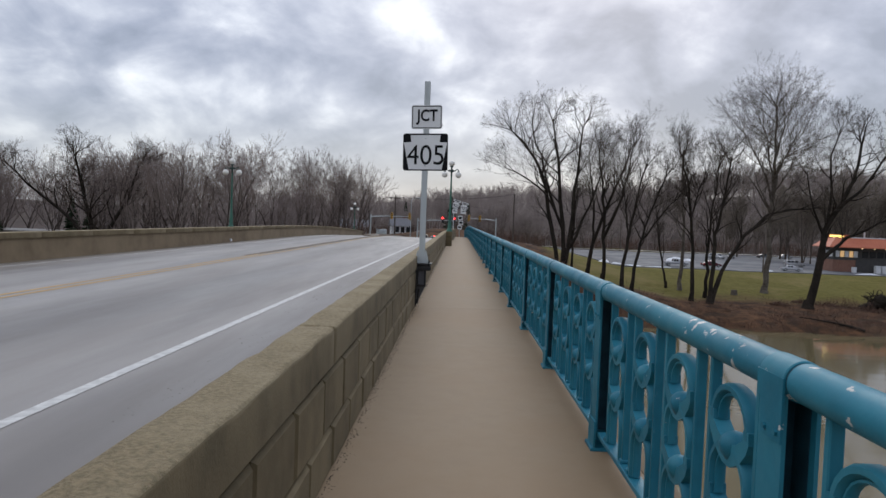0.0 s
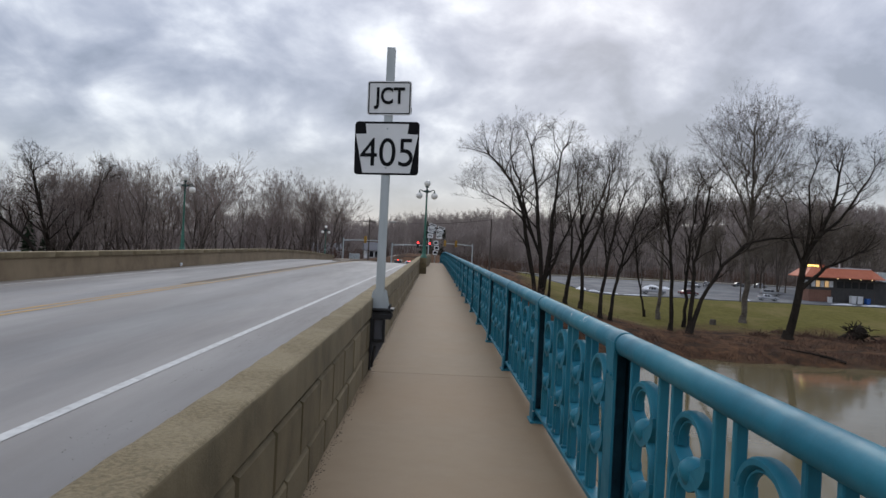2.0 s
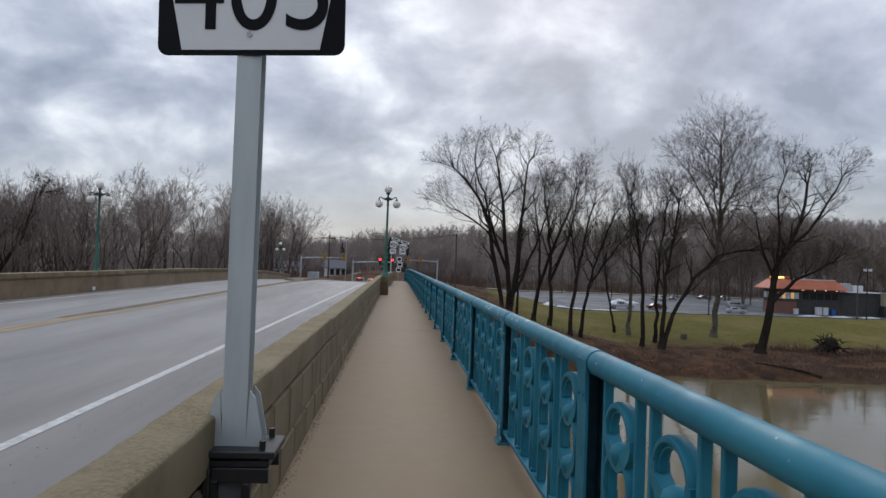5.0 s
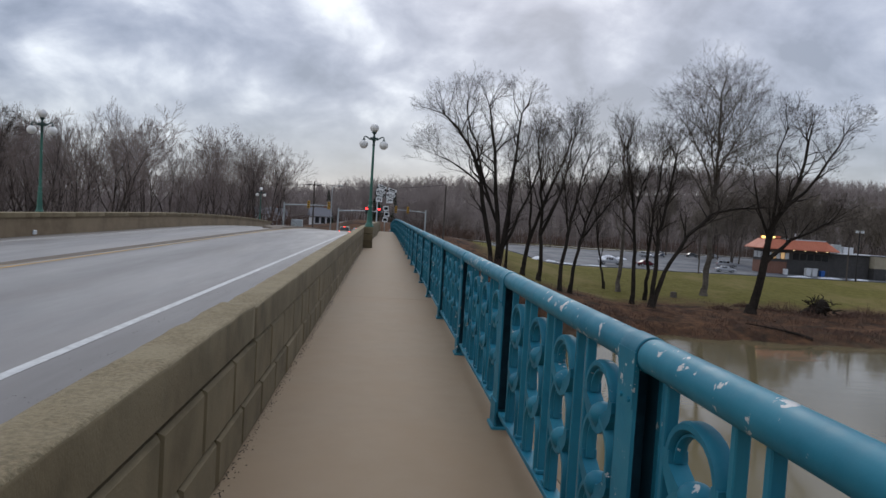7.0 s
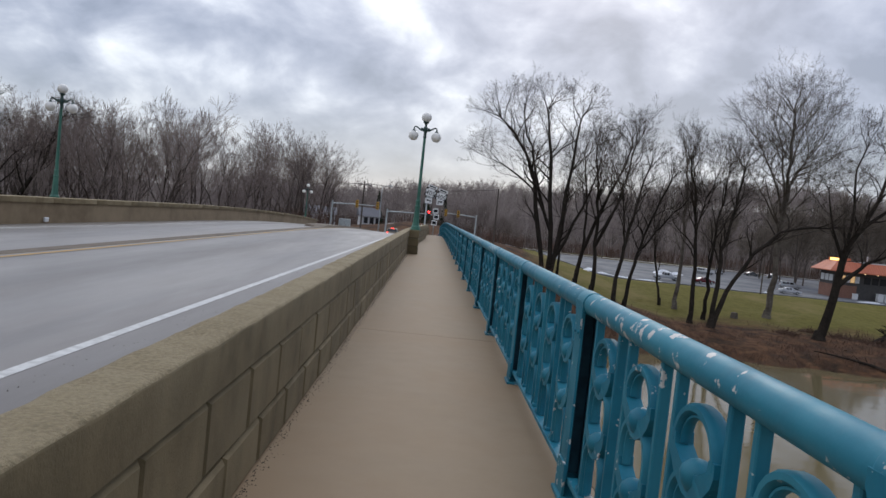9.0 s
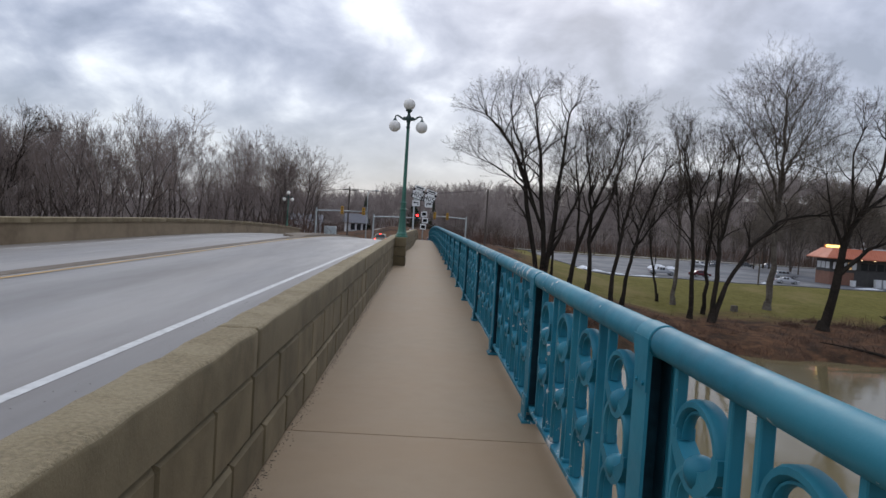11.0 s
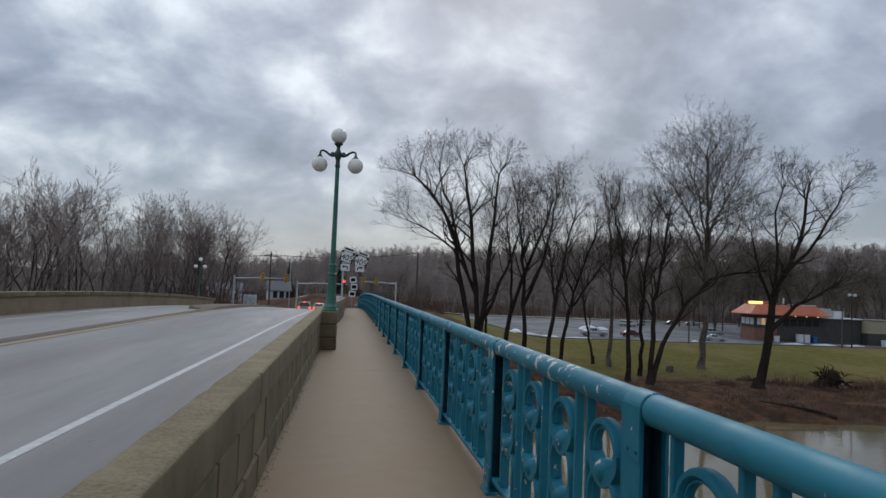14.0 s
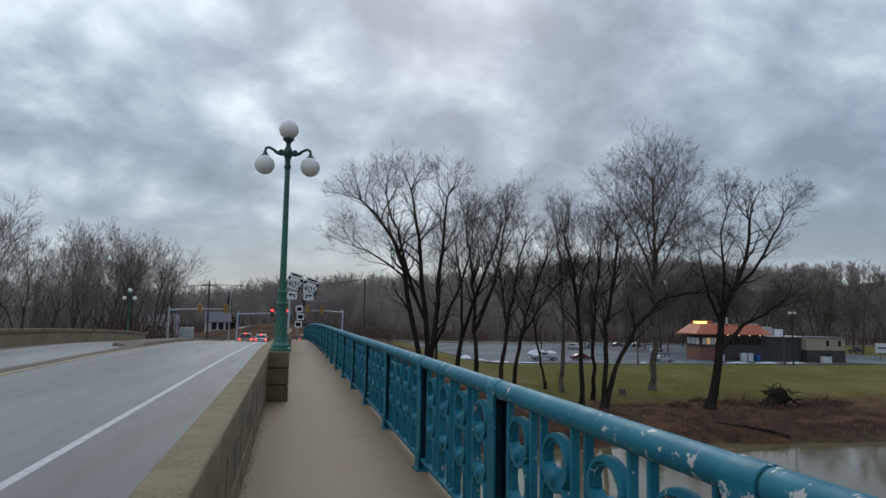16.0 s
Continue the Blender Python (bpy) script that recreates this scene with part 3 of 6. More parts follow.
# walkway slabs
walkway = thing("pavement", "damp tan concrete walkway slabs of the bridge", "walkway", kind="structure")
y = -12.8
while y < 109:
    n = 12.2
    ys = [y + 0.005] + [y + n * k / 8 for k in range(1, 8)] + [y + n - 0.005]
    part("slab", Mesh().strip([(-0.82, -0.35), (0.98, -0.35), (0.98, 0.0), (-0.82, 0.0)], ys, drop), M_WALK, walkway)
    y += n
part("joint_filler", Mesh().strip([(-0.81, -0.3), (0.97, -0.3), (0.97, -0.008), (-0.81, -0.008)], [-12.5] + [v for v in DECK if -12 < v < 108] + [108], drop), M_JOINT, walkway, "dark joint between slabs")
part("edge_beam", Mesh().strip([(0.70, -1.1), (1.12, -1.1), (1.12, -0.02), (0.985, 0.0), (0.985, -0.36), (0.70, -0.36)], [-60] + [v for v in DECK if -60 < v < 112] + [112], drop), M_FARWALL, walkway, "concrete edge beam under the railing")

# grit along the foot of the parapet
rnd = random.Random(4)
grit = Mesh()
for k in range(4000):
    yy, xx, s = rnd.uniform(2, 46), -0.80 + abs(rnd.gauss(0, 0.028)), rnd.uniform(0.002, 0.0065)
    grit.add([(xx - s, yy - s, 0), (xx + s, yy - s * 0.7, 0), (xx, yy + s, 0), (xx + s * 0.1, yy, s * 0.9)], [(0, 1, 3), (1, 2, 3), (2, 0, 3)])
thing("grit", "dark grit and dead moss along the parapet foot", "grit", kind="stuff", mesh=grit, mat=M_DEBRIS, fix=False)

# washed-up grit in the road's gutter
gutter = Mesh()
for k in range(16000):
    yy, s = rnd.uniform(2, 44), rnd.uniform(0.003, 0.009)
    xx = -1.12 - abs(rnd.gauss(0, 0.95))
    if noise.noise((xx * 2.5, yy * 0.9, 4)) < 0.05 or xx < -3.1:
        continue
    zz = road_z(xx) + 0.001
    gutter.add([(xx - s, yy - s, zz), (xx + s, yy - s * 0.7, zz), (xx, yy + s, zz), (xx + s * 0.1, yy, zz + s * 0.7)], [(0, 1, 3), (1, 2, 3), (2, 0, 3)])
thing("grit", "dark wet grit washed along the road gutter", "grit", kind="stuff", mesh=gutter, mat=M_DEBRIS, fix=False)


def block_mesh(width, height, proud=0.03, c=0.018):
    """One moulded block of the parapet's inner face: back on x=0, face towards +x, starting at y=0."""
    y0, y1, z0, z1 = 0.008, width - 0.008, 0.006, height - 0.006
    v = [(0, y0, z0), (0, y1, z0), (0, y1, z1), (0, y0, z1), (proud - c, y0, z0), (proud - c, y1, z0), (proud - c, y1, z1), (proud - c, y0, z1),
         (proud, y0 + c, z0 + c), (proud, y1 - c, z0 + c), (proud, y1 - c, z1 - c), (proud, y0 + c, z1 - c)]
    f = []
    for o in (0, 4):
        for i in range(4):
            t = (i + 1) % 4
            f.append((o + i, o + t, o + 4 + t, o + 4 + i))
    f.append((8, 9, 10, 11))
    return Mesh().add(v, f)


def cap_mesh(length, x0, x1, z0, z1, worn=0.0):
    """A coping stone along y, starting at y=0: a plain inner arris, a well-rounded outer one, both chipped and wavy where worn."""
    m, secs = Mesh(), []
    n = max(4, int(length / 0.09)) if worn else 4
    ys = [0.004, 0.014] + [length * k / n for k in range(1, n)] + [length - 0.014, length - 0.004]
    for k, yv in enumerate(ys):
        ins = 0.008 if k in (0, len(ys) - 1) else 0.0
        ri, ro = 0.018, 0.045 if worn else 0.018
        chip_in = worn * max(0.0, noise.noise((yv * 2.7, 1.0, 5.0)) + 0.5 * noise.noise((yv * 9.0, 4.0, 5.0)))
        chip_out = worn * (0.35 * noise.noise((yv * 1.9, 8.0, 2.0)) + 0.7 * noise.noise((yv * 7.0, 2.0, 7.0)))
        lift = worn * 0.35 * noise.noise((yv * 3.3, 6.0, 1.0))
        a, b, top = x0 + ins, x1 - ins, z1 - ins + lift
        ri, ro = ri + chip_in, max(0.012, ro + chip_out)
        sec = [(a, z0), (b, z0), (b, z0 + (top - ri - z0) * 0.5)]
        sec += [(b - ri + ri * math.cos(radians(g)), top - ri + ri * math.sin(radians(g))) for g in (0, 30, 60, 90)]
        for j in range(1, 4):
            sec.append((b - ri + (a + ro - b + ri) * j / 4, top + worn * 0.5 * noise.noise((yv * 7.0, j * 3.0, 11.0))))
        sec += [(a + ro + ro * math.cos(radians(g)), top - ro + ro * math.sin(radians(g))) for g in (90, 120, 150, 180)]
        secs.append([(x, yv, z) for x, z in sec])
    k = len(secs[0])
    m.v = [p for q in secs for p in q]
    for a in range(len(secs) - 1):
        for i in range(k):
            t = (i + 1) % k
            m.f.append((a * k + i, a * k + t, (a + 1) * k + t, (a + 1) * k + i))
    m.f += [tuple(range(k)), tuple(range((len(secs) - 1) * k, len(secs) * k))]
    return m


def coping(length, *size, worn=0.0):
    """A coping stone with the pale cap concrete on top and the blocks' darker concrete on its upright faces."""
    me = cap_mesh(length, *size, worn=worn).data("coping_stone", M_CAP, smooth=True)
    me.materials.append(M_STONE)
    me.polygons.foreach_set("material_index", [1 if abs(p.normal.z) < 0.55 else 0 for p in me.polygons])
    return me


def bend(y):
    """The parapet draws in towards the walkway past the lamp."""
    return 0.42 * smooth(40.5, 57, y)


def bent(mesh):
    mesh.v = [(x + bend(y), y, z) for x, y, z in mesh.v]
    return mesh


def build_near_parapet():
    wall = thing("wall_parapet_near", "weathered tan block-faced concrete parapet with rough coping", "parapet", kind="structure")
    ys = [-30, 0, 20] + list(range(40, 52)) + [v for v in DECK if 52 < v < 104] + [104]
    part("core", bent(Mesh().strip([(-1.03, -0.5), (-0.828, -0.5), (-0.828, 0.64), (-1.00, 0.64)], ys, drop)), M_JOINT, wall)
    part("road_face", bent(Mesh().strip([(-1.065, -0.4), (-1.032, -0.4), (-1.002, 0.61), (-1.02, 0.61)], ys, drop)), M_FARWALL, wall)
    # two courses in running bond, four blocks to a railing bay
    wide, first = 0.61, 22.79
    courses = ((0.0, 0.256, first - 47.5 * wide), (0.264, 0.322, first - 47 * wide))
    rest, r = Mesh(), random.Random(5)
    for z, high, start in courses:
        one = block_mesh(wide, high)
        shared = one.data("block", M_STONE)
        yv = start
        while yv < 103:
            at = Matrix.Translation((-0.828 + r.uniform(-0.003, 0.004), yv, z + drop(yv + wide / 2))) @ pose(0, 0, 0, 0, 0, r.uniform(-0.35, 0.35))
            if -1.0 < yv < 42:
                part("block", shared, None, wall, at=at)
            else:
                rest.add(one.v, one.f, at)
            yv += wide
    tagged(part("far_blocks", bent(rest), M_STONE, wall), kind="stuff")
    long = 6.25
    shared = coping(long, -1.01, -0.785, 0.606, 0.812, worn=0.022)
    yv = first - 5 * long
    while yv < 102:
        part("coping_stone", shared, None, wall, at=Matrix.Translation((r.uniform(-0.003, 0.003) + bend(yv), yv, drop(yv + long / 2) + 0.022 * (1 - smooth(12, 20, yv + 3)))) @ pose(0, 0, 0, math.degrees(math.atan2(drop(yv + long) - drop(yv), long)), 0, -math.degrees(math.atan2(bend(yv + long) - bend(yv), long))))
        yv += long
    return wall


build_near_parapet()


def build_far_parapet():
    wall = thing("wall_parapet_far", "long smooth tan concrete parapet across the roadway", "parapet", kind="structure")
    ys = [-60] + [v for v in DECK if -60 < v < 94] + [94]
    part("wall_body", Mesh().strip([(-13.42, -0.6), (-13.04, -0.6), (-13.05, -0.25), (-13.10, 0.44), (-13.38, 0.44)], ys, drop), M_FARWALL, wall)
    yv = -12.0
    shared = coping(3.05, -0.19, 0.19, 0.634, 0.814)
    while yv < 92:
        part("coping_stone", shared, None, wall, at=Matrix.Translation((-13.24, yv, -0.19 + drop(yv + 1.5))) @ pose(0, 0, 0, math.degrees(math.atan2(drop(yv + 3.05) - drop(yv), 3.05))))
        yv += 3.05


build_far_parapet()

# ---------------------------------------------------------------- railing
BAY, POST_X, POST_0 = 2.44, 0.828, 7.155
RAIL_Z, RAIL_R = 1.010, 0.057
ARCH_W = 0.165


def sweep(pts, thick, half):
    """A rounded flat bar of that thickness and half depth bent along pts in the yz plane."""
    m, k = Mesh(), len(pts)
    for i, p in enumerate(pts):
        q0, q1 = pts[max(i - 1, 0)], pts[min(i + 1, k - 1)]
        dy, dz = q1[0] - q0[0], q1[1] - q0[1]
        ln = math.hypot(dy, dz)
        ny, nz = -dz / ln * thick / 2, dy / ln * thick / 2
        m.v += [(a * half, p[0] + b * ny, p[1] + b * nz) for a, b in ((-1, 0.4), (-0.55, 1), (0.55, 1), (1, 0.4), (1, -0.6), (0.6, -1), (-0.6, -1), (-1, -0.6))]
    for i in range(k - 1):
        for e in range(8):
            t = (e + 1) % 8
            m.f.append((i * 8 + e, i * 8 + t, i * 8 + 8 + t, i * 8 + 8 + e))
    m.f += [tuple(range(8)), tuple(range(k * 8 - 8, k * 8))]
    return m


def arch_mesh(legs, rise=0.150):
    """One arch of the ornament, crown at z=0, with straight legs below and a thin moulding inside it."""
    m = Mesh()
    for w, thick, half, dz in ((ARCH_W - 0.018, 0.034, 0.030, -0.017), (ARCH_W - 0.044, 0.014, 0.016, -0.040)):
        top = rise + dz
        low = [(w, -rise - legs), (w, -rise - legs * 0.5)] if legs else []
        pts = list(low)
        pts += [(w * math.cos(radians(a)), -rise + top * math.sin(radians(a)) ** 0.92) for a in range(0, 181, 15)]
        pts += [(-y, z) for y, z in reversed(low)]
        one = sweep(pts, thick, half)
        m.add(one.v, one.f)
    return m


def cup_mesh():
    """The leaf that carries an arch: two horns curling up to its feet, drawn in to a stem below; horns' tips at z=0."""
    w = ARCH_W
    right = [(0.022, -0.052), (0.070, -0.038), (w - 0.040, -0.006), (w - 0.036, 0.030), (w + 0.004, 0.030), (w + 0.006, -0.010), (w - 0.010, -0.045), (0.115, -0.085), (0.070, -0.110), (0.030, -0.128)]
    m = Mesh().extrude(right + [(-y, z) for y, z in reversed(right)], -0.0295, 0.0295, "x")
    return m


def bud_mesh():
    return Mesh().lathe([(0.010, -0.070), (0.032, -0.056), (0.048, -0.030), (0.053, -0.004), (0.046, 0.018), (0.028, 0.034), (0.009, 0.041)], 14, pose(0, 0, -0.052))


def build_railing():
    bay = thing("railing_bay", "blue-green painted iron railing bay with arched ornaments and chipped paint", "railing", "railing bays along the walkway")
    bay.matrix_basis = pose(POST_X, POST_0 - 4 * BAY, 0)
    # channel post behind the pipe joint, its hollow side towards the start of the bridge
    a, b, t = 0.010, 0.158, 0.012
    pst = Mesh().extrude([(-0.053, a), (-0.053 + t, a), (-0.053 + t, b - t), (0.053 - t, b - t), (0.053 - t, a), (0.053, a), (0.053, b), (-0.053, b)], 0.10, 0.972, "z")
    post = part("post", pst, M_BARS, bay)
    # thin plates added inside the channel to make its hollow darker
    part("inner_face", Mesh().chamfer(-0.0400, 0.0400, b - t - 0.016, b - t - 0.001, 0.10, 0.968, 0.002).quadbox(-0.0405, -0.0385, a + 0.004, b - t - 0.017, 0.10, 0.968).quadbox(0.0385, 0.0405, a + 0.03, b - t - 0.017, 0.10, 0.968), M_RAIL_DARK, post, "dark inner face of the post")
    part("foot", Mesh().extrude([(-0.064, a - 0.012), (-0.052, a - 0.012), (-0.052, b - 0.01), (0.052, b - 0.01), (0.052, a - 0.012), (0.064, a - 0.012), (0.064, b + 0.012), (-0.064, b + 0.012)], 0.016, 0.185, "z"), M_RAIL, post, "open box foot with flaking paint")
    part("base_plate", Mesh().chamfer(-0.082, 0.078, a - 0.028, b + 0.024, -0.01, 0.020, 0.005), M_RAIL, post)
    part("bracket", Mesh().extrude([(0.004, 0.835), (0.128, 0.835), (0.136, 0.93), (0.165, 0.985), (0.165, 1.02), (0.004, 1.02)], -0.061, -0.0535, "x"), M_RAIL, post, "saddle plate under the pipe")
    bolt = Mesh().tube([(-0.060, 0, 0), (-0.069, 0, 0)], 0.010, 6).data("bolt", M_RAIL)
    for yy in (0.030, 0.100):
        part("bolt", bolt, None, post, at=pose(0, yy, 0.862))
    rail = part("top_rail", Mesh().tube([(0, 0.008, RAIL_Z), (0, BAY - 0.008, RAIL_Z)], RAIL_R, 28), M_RAIL, bay, smooth=True)
    part("collar", Mesh().tube([(0, 0.006, RAIL_Z), (0, 0.010, RAIL_Z), (0, 0.150, RAIL_Z), (0, 0.160, RAIL_Z)], [RAIL_R, RAIL_R + 0.0035, RAIL_R + 0.0035, RAIL_R], 28), M_RAIL, rail, smooth=True)
    part("joint_ring", Mesh().tube([(0, -0.009, RAIL_Z), (0, 0.009, RAIL_Z)], RAIL_R - 0.003, 28), M_RAIL_DARK, rail, "dark open joint in the pipe", smooth=True)
    bot = Mesh().chamfer(-0.040, 0.040, b, BAY + a, 0.088, 0.118, 0.004).quadbox(-0.006, 0.006, b, BAY + a, 0.05, 0.088)
    part("bottom_rail", bot, M_BARS, bay)
    # each upright of the ornament: a short arch over two tall ones, each carried by a leaf with a bud
    arches = [(z, arch_mesh(legs).data("arch", M_BARS, smooth=True)) for z, legs in ((0.902, 0.0), (0.706, 0.075), (0.432, 0.160))]
    cup, bud = cup_mesh().data("leaf", M_BARS), bud_mesh().data("bud", M_BARS, smooth=True)
    bar = Mesh().chamfer(-0.020, 0.020, -0.014, 0.014, 0.116, 0.965, 0.004).chamfer(-0.030, 0.030, -0.021, 0.021, 0.116, 0.14, 0.005).data("baluster", M_BARS)
    for k in range(4):
        yc = 0.445 + 0.547 * k
        for crown, orn in arches:
            arch = part("arch", orn, None, bay, at=pose(0, yc, crown))
            if crown > 0.5:
                foot = -0.150 - (0.0 if crown > 0.8 else 0.075)
                part("leaf", cup, None, arch, at=pose(0, 0, foot))
                part("bud", bud, None, arch, at=pose(0, 0, foot))
        for s in (-1, 1):
            part("baluster", bar, None, bay, at=pose(0, yc + s * 0.198, 0))
    for k in range(-3, 36):
        yy = POST_0 + k * BAY
        copy_thing(bay, pose(POST_X, yy, drop(yy), math.degrees(math.atan2(drop(yy + BAY) - drop(yy), BAY))))


build_railing()


# ---------------------------------------------------------------- street lamps on the bridge


def build_lamp(x, y, z, side):
    lamp = thing("street_lamp", "green cast-iron street lamp with three white globes, unlit", "street lamp", "lamps along the bridge")
    lamp.matrix_basis = pose(x, y, z) @ Matrix.Diagonal((0.96, 0.96, 0.964, 1))
    base = [(0.19, 0), (0.19, 0.045), (0.165, 0.06), (0.165, 0.10), (0.135, 0.15), (0.125, 0.19), (0.128, 0.21), (0.118, 0.23), (0.095, 0.62), (0.088, 0.80), (0.105, 0.815), (0.105, 0.85), (0.082, 0.87),
            (0.078, 1.0), (0.092, 1.015), (0.092, 1.05), (0.07, 1.075)]
    part("base", Mesh().lathe(base, 8), M_LAMP_GREEN, lamp)
    shaft = [(0.062, 1.07), (0.058, 1.5), (0.050, 2.6), (0.046, 3.28)]
    part("shaft", Mesh().lathe(shaft, 20), M_LAMP_GREEN, lamp, smooth=True)
    head = [(0.046, 3.27), (0.060, 3.29), (0.060, 3.33), (0.048, 3.36), (0.052, 3.46), (0.072, 3.50), (0.088, 3.57), (0.072, 3.64), (0.045, 3.68), (0.04, 3.74), (0.06, 3.78), (0.105, 3.815), (0.10, 3.84), (0.07, 3.85)]
    hd = part("head", Mesh().lathe(head, 14), M_LAMP_DARK, lamp, "dark green turned lamp head", smooth=True)
    for s in (-1, 1):
        arm = part("arm", Mesh().tube([(s * 0.06, 0, 3.56), (s * 0.13, 0, 3.545), (s * 0.20, 0, 3.57), (s * 0.27, 0, 3.625), (s * 0.34, 0, 3.655), (s * 0.39, 0, 3.64), (s * 0.405, 0, 3.60), (s * 0.405, 0, 3.555)],
                                      [0.040, 0.036, 0.030, 0.026, 0.024, 0.023, 0.022, 0.022], 10), M_LAMP_DARK, lamp, "curved dark green arm", smooth=True)
        part("scroll", Mesh().tube([(s * 0.12, -0.02, 3.575), (s * 0.12, 0.02, 3.575)], 0.055, 14), M_LAMP_DARK, arm)
        part("fitter", Mesh().lathe([(0.09, 3.47), (0.085, 3.50), (0.05, 3.525), (0.03, 3.57)], 14, pose(s * 0.405, 0, 0)), M_LAMP_DARK, arm, smooth=True)
        ball = [(0.178 * math.sin(radians(a)) if 0 < a < 180 else 0.002, -0.178 * math.cos(radians(a))) for a in range(0, 181, 12)]
        part("globe", Mesh().lathe(ball, 24, pose(s * 0.405, 0, 3.335)), M_GLOBE, lamp, "milky white glass globe", smooth=True)
    part("globe", Mesh().lathe(ball, 24, pose(0, 0, 4.005)), M_GLOBE, lamp, "milky white glass globe", smooth=True)
    return lamp


first_lamp = build_lamp(-0.605, 39.66, 0.82, 1)
copy_thing(first_lamp, pose(-13.40, 40.5, 0.57))
copy_thing(first_lamp, pose(-13.30, 88.0, -0.72))


def build_pedestal():
    p = thing("lamp_pedestal", "rusticated tan concrete pedestal carrying a street lamp", "pedestal")
    p.matrix_basis = pose(-0.80, 39.40, 0)
    part("core", Mesh().quadbox(-0.02, 0.325, 0.02, 0.48, 0, 0.78), M_JOINT, p)
    for k, (a, b) in enumerate(((0.0, 0.26), (0.275, 0.535), (0.55, 0.822))):
        part("course", Mesh().chamfer(-0.02, 0.35, 0.0, 0.5, a, b, 0.015), M_STONE, p)
    return p


build_pedestal()

# ---------------------------------------------------------------- bare trees


def grow_tree(seed, height, stems, trunk_r, spread, levels=5, twigs=1.0, first=0.28, twig_r=0.0085, limbs=(), rise=1.0, reach=1.0):
    """Bare tree rooted at the origin. stems: (lean x, lean y, share of height) for each main stem; limbs: (thickness, points in xz)
    for stems of a shape of their own. Returns the wood and the twigs."""
    r = random.Random(seed)
    wood, fine = Mesh(), Mesh()

    def offshoot(q, dq, rq, length, level, t, c):
        a = r.uniform(0, 2 * math.pi) + c * 2.4
        side = Vector((math.cos(a), math.sin(a), 0.15))
        side = (side - dq * side.dot(dq)).normalized()
        ang = radians(r.uniform(26, 52) if level < 2 else r.uniform(28, 58)) * spread
        nd = dq * math.cos(ang) + side * math.sin(ang)
        share = r.uniform(0.42, 0.66) * (1.2 - 0.62 * t) if level == 0 else r.uniform(0.42, 0.76) * (1.1 - 0.45 * t)
        branch(q, nd, max(rq * r.uniform(0.42, 0.66), twig_r), length * share, level + 1)

    def branch(p, d, rad, length, level):
        n = (9, 7, 5, 3, 2, 2)[level]
        pts, rads, here, dirn = [p.copy()], [rad], p.copy(), d.normalized()
        end = rad * (0.30 if level == 0 else 0.30 if level < 3 else 0.6)
        wob = (0.06, 0.15, 0.17, 0.16, 0.15, 0.14)[level]
        kids = []
        for k in range(n):
            dirn = dirn + Vector((r.gauss(0, wob), r.gauss(0, wob), r.gauss(0, wob) + (0.03, 0.09 * rise, 0.07 * rise, 0.05 * rise, 0.03 * rise, 0.0)[level]))
            dirn.normalize()
            here = here + dirn * (length / n)
            pts.append(here.copy())
            t = (k + 1) / n
            rads.append(rad + (end - rad) * t)
            kids.append((t, here.copy(), dirn.copy(), rads[-1]))
        if level >= 2:
            rads = [max(v, twig_r) for v in rads]
        (wood if level < 2 else fine).tube(pts, rads, (9, 6, 4, 3, 3, 3)[level], cap=False)
        if level + 1 >= levels:
            return
        count = (9, 6, 5, 3, 2)[level] if level < 2 else int((9, 6, 5, 3.4, 2)[level] * twigs + r.random())
        for c in range(count):
            lo = first if level == 0 else 0.2
            t = lo + (1 - lo) * ((c + r.random()) / count)
            _, q, dq, rq = kids[min(n - 1, int(t * n))]
            offshoot(q, dq, rq, length, level, t, c)
        if level < 3:
            # the leader forks and goes on past the tip
            _, q, dq, rq = kids[-1]
            for s in range(2):
                a = r.uniform(0, 6.3)
                nd = (dq + Vector((math.cos(a), math.sin(a), 0.25)) * 0.5).normalized()
                branch(q, nd, max(rq * 0.85, twig_r), length * r.uniform(0.30, 0.45), level + 1)

    for lx, ly, share in stems:
        branch(Vector((lx * 0.6, ly * 0.6, -0.5)), Vector((lx, ly, 1.0)), trunk_r * (0.75 + 0.25 * share) * (1.0 if len(stems) == 1 else 0.82), height * 0.70 * share, 0)
    grown = []
    for thick, pts in limbs:
        path = [Vector((x, r.gauss(0, 0.25) * (k > 0), z)) for k, (x, z) in enumerate(pts)]
        if pts[0][1] > 1 and grown:
            path[0] = min(grown, key=lambda q: (q - path[0]).length).copy()
        # crooked between its main points
        bent = [path[0]]
        for a, b in zip(path, path[1:]):
            w = 0.035 * (b - a).length
            bent += [a.lerp(b, 0.5) + Vector((r.gauss(0, w), r.gauss(0, w), 0)), b]
        path = bent
        for a, b in zip(path, path[1:]):
            grown += [a.lerp(b, k / 8) for k in range(8)]
        rads = [thick * (1 - 0.72 * k / (len(path) - 1)) * r.uniform(0.93, 1.07) for k in range(len(path))]
        wood.tube(path, rads, 9, cap=False)
        whole = (path[-1] - path[0]).length
        for k in range(1, len(path)):
            share = (path[k] - path[0]).length / whole
            if share < 0.38:
                continue
            dq = (path[k] - path[k - 1]).normalized()
            for c in range(1 if share < 0.5 else 2):
                q = path[k - 1].lerp(path[k], r.random())
                offshoot(q, (dq + Vector((0, 0, 0.3))).normalized(), rads[k], height * 0.42 * reach, 0, 0.2 + 0.4 * share, c + k)
        # the tip breaks up into a fan of branches
        tip = (path[-1] - path[-2]).normalized()
